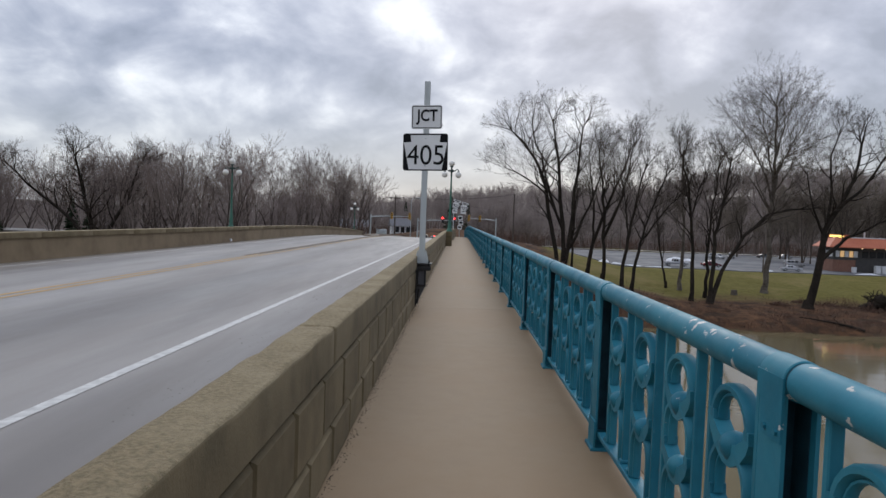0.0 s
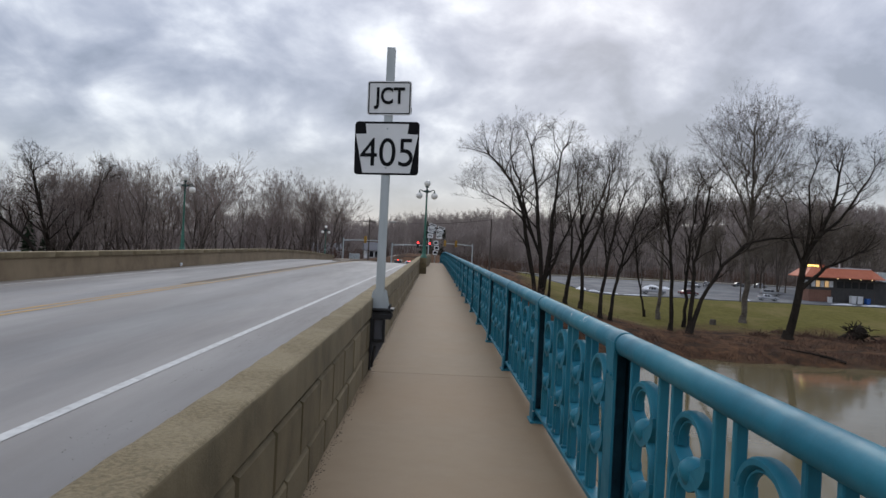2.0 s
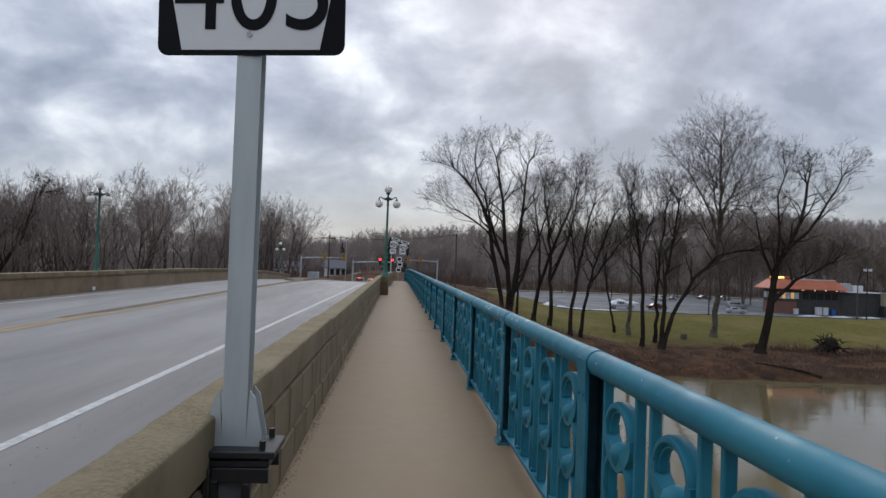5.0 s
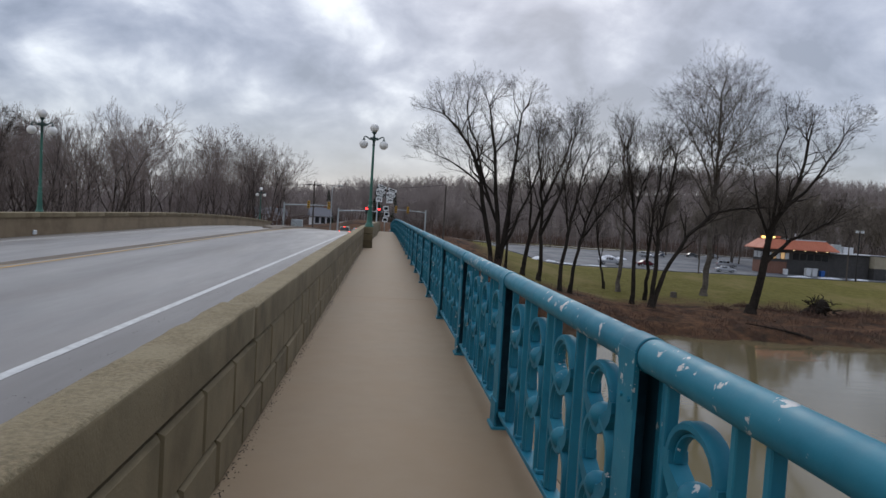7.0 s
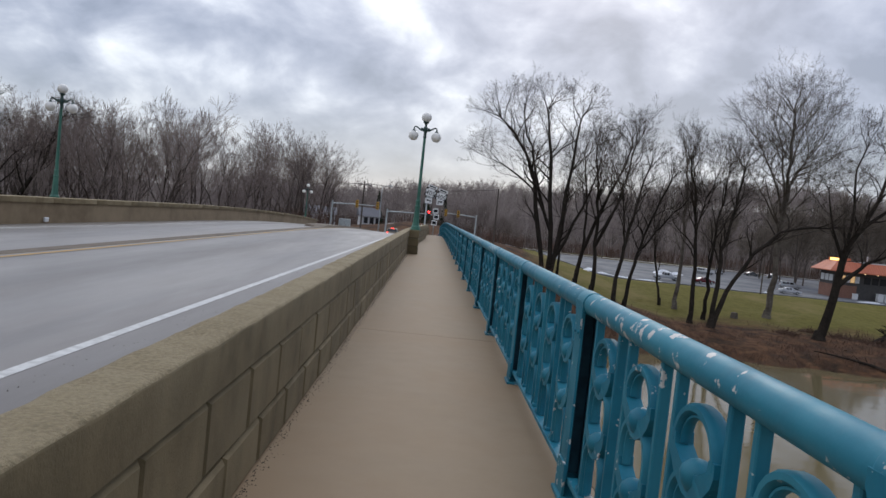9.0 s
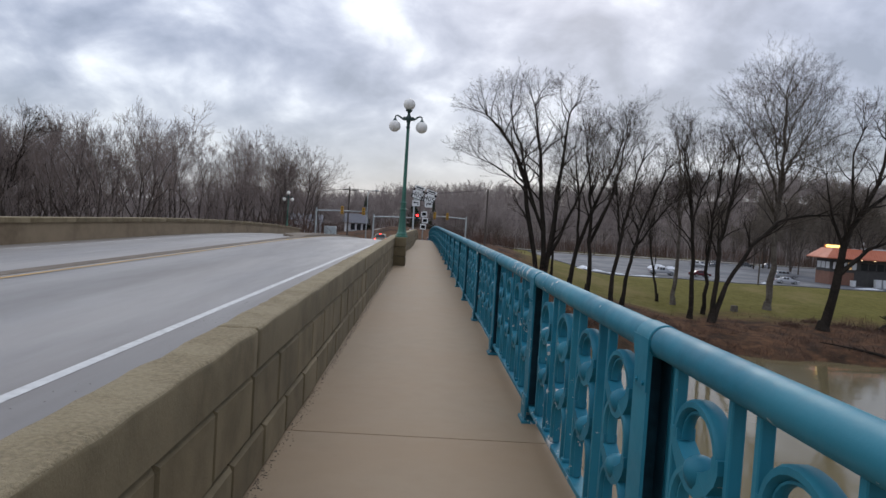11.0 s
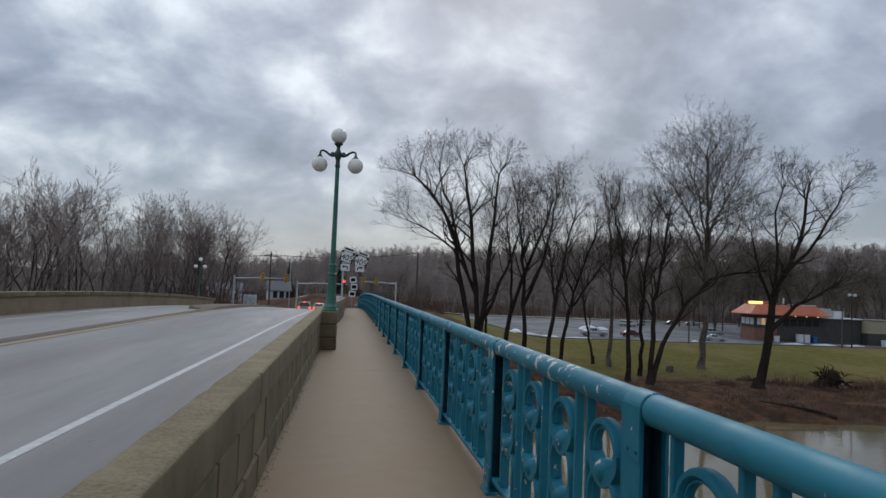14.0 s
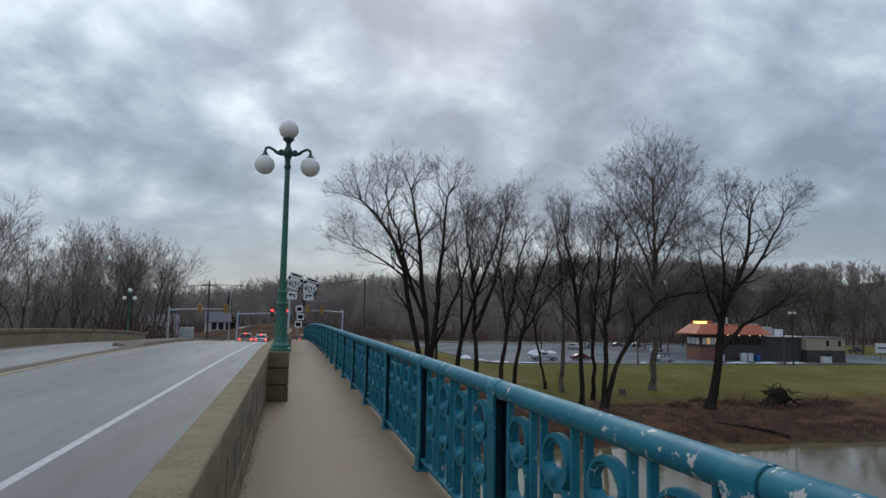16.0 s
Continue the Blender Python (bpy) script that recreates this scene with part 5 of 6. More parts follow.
def car_paint(name, col, metal=0.3):
    return material(name, col, 0.25, metal, tuple(c * 0.85 for c in col), 1.2, 0.5)


def build_vehicle(kind, label, paint, at, lit=False, category="car", group=""):
    """Vehicle along +y (nose at +y), wheels on z=0. kind: sedan, van, pickup."""
    car = thing({"sedan": "car", "van": "minivan", "pickup": "pickup_truck"}[kind], label, category, group)
    car.matrix_basis = at
    L, W = {"sedan": (4.7, 0.88), "van": (5.0, 0.97), "pickup": (5.6, 0.98)}[kind]
    h, f = L / 2, L / 2
    if kind == "sedan":
        low = [(-h, 0.32), (f - 0.05, 0.30), (f, 0.45), (f - 0.08, 0.68), (f - 1.15, 0.88), (-h + 1.0, 0.95), (-h + 0.05, 0.92), (-h, 0.62)]
        top = [(-h + 0.65, 0.93), (f - 1.15, 0.88), (f - 1.95, 1.40), (-0.2, 1.46), (-h + 1.35, 1.38)]
    elif kind == "van":
        low = [(-h, 0.34), (f - 0.05, 0.32), (f, 0.5), (f - 0.10, 0.78), (f - 0.95, 1.02), (-h + 0.5, 1.06), (-h, 1.02)]
        top = [(-h + 0.03, 1.05), (f - 0.95, 1.01), (f - 1.85, 1.62), (f - 2.4, 1.70), (-h + 0.35, 1.72)]
    else:
        low = [(-h, 0.50), (f - 0.05, 0.45), (f, 0.65), (f - 0.03, 1.02), (f - 1.35, 1.12), (-h, 1.12)]
        top = [(-0.95, 1.11), (f - 1.4, 1.11), (f - 2.05, 1.72), (f - 2.5, 1.80), (-0.70, 1.78)]

    def loft(outline, wide, narrow, z0, z1):
        m = Mesh()
        k = len(outline)
        for s in (-1, 1):
            m.v += [(s * (wide + (narrow - wide) * (z - z0) / (z1 - z0)), y, z) for y, z in outline]
        m.f = [(i, (i + 1) % k, k + (i + 1) % k, k + i) for i in range(k)] + [tuple(reversed(range(k))), tuple(range(k, 2 * k))]
        return m

    def bevelled(mesh, width):
        me = mesh.data("shell", None)
        bm = bmesh.new()
        bm.from_mesh(me)
        bmesh.ops.bevel(bm, geom=bm.edges[:], offset=width, segments=2, affect="EDGES", profile=0.5)
        bm.to_mesh(me)
        bm.free()
        me.polygons.foreach_set("use_smooth", [True] * len(me.polygons))
        return me
    zt = max(z for _, z in top)
    body = bevelled(loft(low, W, W * 0.95, 0.3, 1.0), 0.07)
    body.materials.append(paint)
    part("body", body, None, car)
    cab = bevelled(loft(top, W * 0.93, W * 0.72, 0.9, zt), 0.05)
    cab.materials.append(paint)
    cabin = part("cabin", cab, None, car)
    # side windows, windscreen and rear window stand a hair proud of the cabin
    zb = min(z for _, z in top)
    for s in (-1, 1):
        n = 2 if kind != "van" else 3
        ys = [p[0] for p in top]
        y0, y1 = min(ys) + (0.75 if kind == "sedan" else 0.40 if kind == "van" else 0.25), max(ys) - 0.95
        for k in range(n):
            a, b = y0 + (y1 - y0) * k / n + 0.04, y0 + (y1 - y0) * (k + 1) / n - 0.02
            xa = W * 0.93 + (W * 0.72 - W * 0.93) * (zb + 0.08 - 0.9) / (zt - 0.9) + 0.006
            xb = W * 0.93 + (W * 0.72 - W * 0.93) * (zt - 0.13 - 0.9) / (zt - 0.9) + 0.006
            m = Mesh().add([(s * xa, a, zb + 0.08), (s * xa, b, zb + 0.08), (s * xb, b - 0.06, zt - 0.13), (s * xb, a + 0.06, zt - 0.13),
                            (s * (xa - 0.03), a, zb + 0.08), (s * (xa - 0.03), b, zb + 0.08), (s * (xb - 0.03), b - 0.06, zt - 0.13), (s * (xb - 0.03), a + 0.06, zt - 0.13)],
                           [(0, 1, 2, 3), (4, 7, 6, 5), (0, 4, 5, 1), (1, 5, 6, 2), (2, 6, 7, 3), (3, 7, 4, 0)])
            part("window", m, M_CAR_GLASS, cabin)
    (ya, za), (yb, zb2) = top[1], top[2]
    ra, rb = top[0], top[-1]
    for nm, p, q, sgn in (("windscreen", (ya, za), (yb, zb2), 1), ("rear_window", ra, rb, -1)):
        lo_ = (p[0] + (q[0] - p[0]) * 0.14, p[1] + (q[1] - p[1]) * 0.14)
        hi_ = (p[0] + (q[0] - p[0]) * 0.88, p[1] + (q[1] - p[1]) * 0.88)
        w0, w1 = W * 0.78, W * 0.64
        o = 0.012 * sgn
        m = Mesh().add([(-w0, lo_[0] + o, lo_[1] + 0.01), (w0, lo_[0] + o, lo_[1] + 0.01), (w1, hi_[0] + o, hi_[1] + 0.01), (-w1, hi_[0] + o, hi_[1] + 0.01),
                        (-w0, lo_[0] - o * 2, lo_[1] - 0.01), (w0, lo_[0] - o * 2, lo_[1] - 0.01), (w1, hi_[0] - o * 2, hi_[1] - 0.01), (-w1, hi_[0] - o * 2, hi_[1] - 0.01)],
                       [(0, 1, 2, 3), (4, 7, 6, 5), (0, 4, 5, 1), (1, 5, 6, 2), (2, 6, 7, 3), (3, 7, 4, 0)])
        part(nm, m, M_CAR_GLASS, cabin)
    r = 0.33 if kind != "pickup" else 0.39
    tyre = Mesh().lathe([(r * 0.62, -0.11), (r * 0.94, -0.11), (r, -0.07), (r, 0.07), (r * 0.94, 0.11), (r * 0.62, 0.11)], 18).data("wheel", M_TYRE)
    rim = Mesh().lathe([(0.05, -0.115), (r * 0.6, -0.112), (r * 0.63, -0.09), (r * 0.63, 0.09), (r * 0.6, 0.112), (0.05, 0.115)], 10).data("rim", M_RIM)
    for s in (-1, 1):
        for yy in (-h + 0.95, f - 0.92):
            wh = part("wheel", tyre, None, car, at=pose(s * (W - 0.10), yy, r, 0, 90, 0))
            part("rim", rim, None, wh)
        rear_z = {"sedan": 0.74, "van": 0.92, "pickup": 0.90}[kind]
        part("tail_light", Mesh().chamfer(s * W * 0.78 - 0.13, s * W * 0.78 + 0.13, -h - 0.02, -h + 0.12, rear_z - 0.09, rear_z + 0.11, 0.02), M_RED_LIGHT if lit else M_RED_DULL, car, "lit red tail light" if lit else "red tail light")
        part("headlight", Mesh().chamfer(s * W * 0.72 - 0.17, s * W * 0.72 + 0.17, f - 0.22, f - 0.02, 0.58, 0.72, 0.02), M_HEADLIGHT, car)
        part("mirror", Mesh().chamfer(s * (W + 0.10) - 0.09, s * (W + 0.10) + 0.09, f - 1.75, f - 1.62, 0.98, 1.12, 0.02), paint, car)
    part("bumper", Mesh().chamfer(-W * 0.96, W * 0.96, -h - 0.06, -h + 0.15, 0.34, 0.56, 0.03), M_CHROME if kind != "sedan" else paint, car)
    part("bumper", Mesh().chamfer(-W * 0.95, W * 0.95, f - 0.15, f + 0.05, 0.32, 0.52, 0.03), M_CHROME, car)
    part("number_plate", Mesh().quadbox(-0.16, 0.16, -h - 0.07, -h - 0.05, 0.58, 0.74), M_PLATE, car, "plain pale number plate")
    if lit:
        part("brake_light", Mesh().quadbox(-0.18, 0.18, -h + 0.30, -h + 0.36, zt - 0.05, zt + 0.02), M_RED_LIGHT, car, "lit high brake light")
    return car


P_SILVER, P_WHITE, P_DARK = car_paint("silver_paint", (0.34, 0.35, 0.36)), car_paint("white_car_paint", (0.38, 0.39, 0.41), 0.0), car_paint("dark_blue_paint", (0.02, 0.028, 0.045))
P_RED, P_GOLD, P_GREY = car_paint("maroon_paint", (0.10, 0.015, 0.018)), car_paint("champagne_paint", (0.34, 0.30, 0.23)), car_paint("grey_car_paint", (0.12, 0.125, 0.13))


def on_road(x, y):
    z = drop(y) + (road_z(x) if y < 112 else -0.26)
    return pose(x, y, z, math.degrees(math.atan2(drop(y + 2) - drop(y - 2), 4)))


Q = "vehicles waiting at the signals"
build_vehicle("van", "champagne minivan waiting with lit brake lights", P_GOLD, on_road(-6.2, 126), True, "minivan", Q)
build_vehicle("sedan", "silver car stopped at the junction, brake lights lit", P_SILVER, on_road(-4.4, 131), True, "car", Q)
build_vehicle("sedan", "dark red car waiting beyond the walkway's end", P_RED, on_road(1.6, 131), True, "car", Q)


def on_lot(x, y, turn):
    return pose(x, y, ground_z(x, y) + 0.16, 0, 0, turn)


G = "vehicles in the car park"
build_vehicle("sedan", "pale silver car parked at the lawn's edge", P_WHITE, on_lot(79.5, 166, -100), False, "car", G)
build_vehicle("pickup", "white pickup parked on the wet car park", P_WHITE, on_lot(53.5, 170, -96), False, "pickup", G)
build_vehicle("sedan", "maroon car parked beside the pickup", P_RED, on_lot(62.5, 171, -80), False, "car", G)
build_vehicle("van", "pale van parked far across the car park", P_SILVER, on_lot(80.5, 216, -150), False, "van", G)
build_vehicle("van", "dark van parked far across the car park", P_DARK, on_lot(88.0, 224, 160), False, "van", G)
build_vehicle("van", "silver minivan near the building's corner", P_SILVER, on_lot(90.0, 186, -100), False, "minivan", G)
build_vehicle("sedan", "white car at the car park's back edge", P_WHITE, on_lot(112, 238, -90), False, "car", G)
build_vehicle("sedan", "grey car at the car park's back edge", P_GREY, on_lot(103, 234, -90), False, "car", G)
build_vehicle("pickup", "dark pickup beside the far lane", P_DARK, on_lot(166, 205, -70), False, "pickup", G)

# ---------------------------------------------------------------- car park and roadside building


def sheet(name, label, cat, xs, ys, lift, mat, edge=None):
    m = Mesh()
    m.v = [(x, y, ground_z(x, y) + lift) for y in ys for x in xs]
    k = len(xs)
    m.f = [(b * k + a, b * k + a + 1, (b + 1) * k + a + 1, (b + 1) * k + a) for b in range(len(ys) - 1) for a in range(k - 1)]
    lowest = len(m.v)
    ring = [a for a in range(k)] + [b * k + k - 1 for b in range(1, len(ys))] + [(len(ys) - 1) * k + a for a in range(k - 2, -1, -1)] + [b * k for b in range(len(ys) - 2, 0, -1)]
    m.v += [(m.v[i][0], m.v[i][1], m.v[i][2] - 0.4) for i in ring]
    for i in range(len(ring)):
        t = (i + 1) % len(ring)
        m.f.append((ring[i], ring[t], lowest + t, lowest + i))
    return thing(name, label, cat, kind="structure", mesh=m, mat=mat, smooth=True)


sheet("pavement_2", "wet dark asphalt car park beyond the lawn", "car park", [36 + 6 * k for k in range(10)] + [96 + 8 * k for k in range(9)], [161 + 5 * k for k in range(19)], 0.15, M_LOT)
sheet("road_3", "grey road behind the car park", "road", [20 + 12 * k for k in range(21)], [257, 260, 263], 0.22, M_ROAD)


def snow_heap(x, y, sx, sy, h, seed):
    r = random.Random(seed)
    m = Mesh()
    n, k = 14, 5
    for j in range(k + 1):
        t = j / k
        for i in range(n):
            a = 2 * math.pi * i / n
            q = (1 - t) * (1 + r.uniform(-0.18, 0.18))
            m.v.append((sx * q * math.cos(a), sy * q * math.sin(a), h * (1 - (1 - t) ** 2) * (1 + r.uniform(-0.2, 0.2)) - 0.05))
    for j in range(k):
        for i in range(n):
            t = (i + 1) % n
            m.f.append((j * n + i, j * n + t, (j + 1) * n + t, (j + 1) * n + i))
    ob = thing("snow_heap", "dirty white heap of ploughed snow", "snow heap", "snow left at the car park's edge", at=pose(x, y, ground_z(x, y) + 0.15), mesh=m, mat=M_SNOW, smooth=True)
    return ob


for k, (x, y, sx, sy, h) in enumerate(((38, 166, 2.2, 1.2, 0.6), (36.5, 172, 1.3, 2.6, 0.7), (41, 163, 3.0, 0.7, 0.35), (47, 162, 3.4, 0.5, 0.25), (61, 195, 2.8, 1.6, 1.0), (65, 196, 2.0, 1.2, 0.6), (96, 163.0, 3.2, 0.5, 0.3), (103, 162.6, 3.6, 0.5, 0.32), (110, 162.4, 3.0, 0.5, 0.3), (73, 162.6, 0.9, 0.5, 0.3), (59, 190, 1.2, 0.8, 0.4))):
    snow_heap(x, y, sx, sy, h, k)


def build_diner():
    b = thing("diner", "low brick roadside building with orange mansard roof, lights on", "building")
    zg = ground_z(100, 175) + 0.05
    b.matrix_basis = pose(92.5, 172, zg, 0, 0, -6)
    part("wall", Mesh().quadbox(0, 15.4, 0, 7.0, -0.3, 3.0), M_BRICK, b, "red-brown brick lower wall")
    part("upper_wall", Mesh().quadbox(0.05, 15.35, 0.05, 6.95, 3.0, 6.3), M_DARKWALL, b, "dark upper wall")
    x0, x1, y0, y1 = -1.7, 16.9, -1.6, 8.6
    i = 2.3
    rf = Mesh().add([(x0, y0, 6.2), (x1, y0, 6.2), (x1, y1, 6.2), (x0, y1, 6.2), (x0 + i, y0 + i, 8.4), (x1 - i, y0 + i, 8.4), (x1 - i, y1 - i, 8.4), (x0 + i, y1 - i, 8.4), (x0, y0, 6.0), (x1, y0, 6.0), (x1, y1, 6.0), (x0, y1, 6.0)],
                    [(0, 1, 5, 4), (1, 2, 6, 5), (2, 3, 7, 6), (3, 0, 4, 7), (4, 5, 6, 7), (8, 9, 1, 0), (9, 10, 2, 1), (10, 11, 3, 2), (11, 8, 0, 3), (11, 10, 9, 8)])
    roof = part("roof", rf, M_ORANGE_ROOF, b, "orange mansard roof")
    seam = Mesh().add([(-0.04, 0, 0), (0.04, 0, 0), (0.04, i, 2.2), (-0.04, i, 2.2), (-0.03, -0.05, 0.05), (0.03, -0.05, 0.05), (0.03, i - 0.05, 2.27), (-0.03, i - 0.05, 2.27)],
                      [(4, 5, 6, 7), (0, 4, 7, 3), (1, 2, 6, 5), (0, 1, 5, 4)]).data("roof_seam", M_ORANGE_ROOF)
    for k in range(26):
        part("roof_seam", seam, None, roof, at=pose(x0 + i + 0.3 + k * 0.53, y0, 6.2))
    part("parapet_trim", Mesh().chamfer(x0 + i + 3.5, x1 - i, y0 + i - 0.1, y0 + i + 0.12, 8.35, 8.6, 0.03), M_WHITE_PAINT, roof, "pale roof-edge trim")
    part("vent_pipe", Mesh().tube([(8.2, 3, 8.3), (8.2, 3, 10.0)], 0.16, 10), M_WHITE_PAINT, roof, "white vent pipe")
    part("lit_sign", Mesh().chamfer(0.7, 3.9, 4.2, 4.6, 8.45, 9.0, 0.05), M_SIGN_GLOW, b, "glowing yellow rooftop sign")
    part("sign_cap", Mesh().chamfer(0.4, 5.4, 4.65, 4.9, 8.35, 9.15, 0.05), M_ORANGE_ROOF, b, "red-orange sign backing")
    for k in range(5):
        part("window", Mesh().chamfer(0.5 + 1.05 * k, 1.4 + 1.05 * k, -0.06, 0.03, 3.7, 5.2, 0.02), M_WINDOW_LIT if k in (1, 3) else M_WHITE_PAINT, b, "lit window" if k in (1, 3) else "pale blind in a window")
    for k in range(5):
        part("window", Mesh().chamfer(6.6 + 1.75 * k, 8.0 + 1.75 * k, -0.05, 0.03, 3.7, 5.2, 0.02), M_WINDOW, b)
    for k in range(3):
        part("window", Mesh().chamfer(-0.05, 0.03, 0.6 + 2.1 * k, 2.3 + 2.1 * k, 3.7, 5.2, 0.02), M_WHITE_PAINT, b, "pale blind in a window")
    for x in (6.2, 9.0, 11.6, 14.2):
        part("eave_lamp", Mesh().lathe([(0.04, 0), (0.16, 0.05), (0.16, 0.16), (0.05, 0.2)], 10, pose(x, -0.9, 5.82)), M_LAMP_GLOW, b, "small glowing eave lamp")
    part("lower_skirt", Mesh().quadbox(5.2, 15.3, -0.12, 0.0, 0.0, 3.3), M_DARKWALL, b, "dark lower cladding")
    # dark annexe and stair
    ann = part("annexe", Mesh().quadbox(15.42, 25.3, 0.6, 8, -0.3, 5.6), M_DARKWALL, b, "dark flat-roofed annexe")
    part("annexe_roof", Mesh().chamfer(17.1, 25.28, 0.2, 8.3, 5.6, 5.9, 0.05), M_WHITE_PAINT, ann, "pale roof edge")
    for k in range(9):
        part("stair_step", Mesh().quadbox(25.0 + 0.42 * k, 25.5 + 0.42 * k, -0.5, 0.9, 2.4 - 0.27 * k, 2.46 - 0.27 * k), M_DARKWALL, ann)
    part("rooftop_unit", Mesh().chamfer(17.6, 19.6, 3, 5, 5.9, 7.9, 0.06), M_GALV, ann, "grey rooftop unit")
    part("rooftop_unit", Mesh().chamfer(20.2, 22.6, 3, 5, 5.9, 7.4, 0.06), M_WHITE_PAINT, ann, "white rooftop unit")
    beige = part("side_building", Mesh().quadbox(25.4, 35, -1.5, 7, 2.7, 5.6), M_BEIGE, b, "beige flat-roofed side wing")
    part("base_course", Mesh().quadbox(25.42, 34.98, -1.48, 6.98, -0.3, 2.7), M_DARKWALL, beige, "dark base storey")
    part("roof_edge", Mesh().chamfer(25.3, 35.2, -1.7, 7.2, 5.6, 5.8, 0.04), M_GREY_ROOF, beige)
    for x in (30.2, 33.2):
        part("window", Mesh().chamfer(x, x + 0.7, -1.56, -1.48, 3.7, 5.0, 0.02), M_WINDOW, beige)
    part("door", Mesh().chamfer(30.2, 31.1, -1.58, -1.48, 0.0, 2.0, 0.02), M_WINDOW, beige, "dark doorway")
    return b


build_diner()


def bin_box(name, label, x, y, w, h, mat):
    b = thing(name, label, "bin", "bins beside the building")
    b.matrix_basis = pose(x, y, ground_z(x, y) + 0.15)
    part("tub", Mesh().extrude([(-w * 0.45, 0), (w * 0.45, 0), (w * 0.5, h), (-w * 0.5, h)], -0.45, 0.45, "y"), mat, b)
    part("lid", Mesh().chamfer(-w * 0.53, w * 0.53, -0.5, 0.5, h, h + 0.12, 0.03), mat, b)


bin_box("storage_tank", "white plastic tank beside the wall", 101.6, 169, 1.3, 1.7, M_WHITE_PAINT)
bin_box("storage_tank", "white plastic tank beside the wall", 103.2, 169, 1.3, 1.7, M_WHITE_PAINT)
bin_box("recycling_bin", "blue plastic bin beside white tanks", 105.2, 169, 1.0, 1.25, M_BLUE)
bin_box("storage_bin", "white box by the dark wall", 96.0, 169, 0.8, 1.2, M_WHITE_PAINT)
bin_box("chest_freezer", "white chest by the beige wing", 119.8, 164.6, 2.4, 1.3, M_WHITE_PAINT)


def utility_pole(x, y, h, lean=0.0, arm=True, lights=False, mat=None, base=None):
    p = thing("utility_pole", "weathered wooden utility pole with crossarm" if not lights else "tall dark pole with white floodlights", "pole", "poles along the roads")
    p.matrix_basis = pose(x, y, (ground_z(x, y) if base is None else base) - 0.2, 0, lean, 0)
    part("pole", Mesh().tube([(0, 0, 0), (0, 0, h)], [0.17, 0.11], 8), mat or M_WOOD_POLE, p, smooth=True)
    if arm:
        part("crossarm", Mesh().chamfer(-1.2, 1.2, -0.06, 0.06, h - 0.75, h - 0.6, 0.01), M_WOOD_POLE, p)
        for x2 in (-1.0, -0.4, 0.4, 1.0):
            part("insulator", Mesh().lathe([(0.04, 0), (0.06, 0.06), (0.03, 0.14)], 8, pose(x2, 0, h - 0.6)), M_GALV, p)
    if lights:
        for x2 in (-0.6, 0.6):
            part("floodlight", Mesh().chamfer(x2 - 0.32, x2 + 0.32, -0.3, 0.2, h - 0.3, h + 0.25, 0.06), M_WHITE_PAINT, p, "white floodlight")
    return p


utility_pole(107, 159.5, 11.5, 0, False, True, M_BLACK)
utility_pole(104.6, 159.3, 9.0, 0, False)
utility_pole(70, 159.5, 9.0, 0, False)
utility_pole(143, 160, 8.0, 0, False)
utility_pole(146, 160, 8.0, 0, False)
utility_pole(131, 262, 12)
utility_pole(60, 256, 12)
utility_pole(-1, 256, 12)
utility_pole(-34, 160, 11)
utility_pole(-12.9, 140, 9.5, base=drop(140) - 0.3)
utility_pole(10.5, 133, 10.5, 0, False, base=drop(140) - 0.6)


def cable(name, a, b, sag, label):
    pts = [Vector(a).lerp(Vector(b), k / 16) - Vector((0, 0, sag * 4 * (k / 16) * (1 - k / 16))) for k in range(17)]
    thing(name, label, "cable", "overhead cables", mesh=Mesh().tube(pts, 0.035, 4), mat=M_BLACK)


for dz, dy in ((11.1, 0.0), (9.6, 0.2)):
    cable("overhead_cable", (-1, 256 + dy, ground_z(-1, 256) + dz), (60, 256 + dy, ground_z(60, 256) + dz), 1.0, "thin black overhead cable between poles")
    cable("overhead_cable", (60, 256 + dy, ground_z(60, 256) + dz), (131, 262 + dy, ground_z(131, 262) + dz), 1.3, "thin black overhead cable between poles")
cable("overhead_cable", (-12.9, 140, drop(140) + 8.6), (10.5, 133, drop(140) + 9.6), 0.7, "thin black overhead cable between poles")
cable("overhead_cable", (-34, 160, ground_z(-34, 160) + 10), (-12.9, 140, drop(140) + 8.6), 0.6, "thin black overhead cable between poles")


def roadside_board(x, y):
    b = thing("roadside_board", "white roadside board on two posts", "billboard")
    b.matrix_basis = pose(x, y, ground_z(x, y), 0, 0, -30)
    for s in (-1.2, 1.2):
        part("post", Mesh().quadbox(s - 0.08, s + 0.08, -0.08, 0.08, -0.3, 2.4), M_WOOD_POLE, b)
    part("board", Mesh().chamfer(-2.2, 2.2, -0.08, 0.08, 2.0, 4.4, 0.02), M_WHITE_PAINT, b)
    part("text_bar", Mesh().quadbox(-1.6, 1.6, -0.1, -0.08, 3.0, 3.5), M_GREY_ROOF, b, "unreadable text as a grey bar")


roadside_board(143.5, 172)

# ---------------------------------------------------------------- junction past the bridge


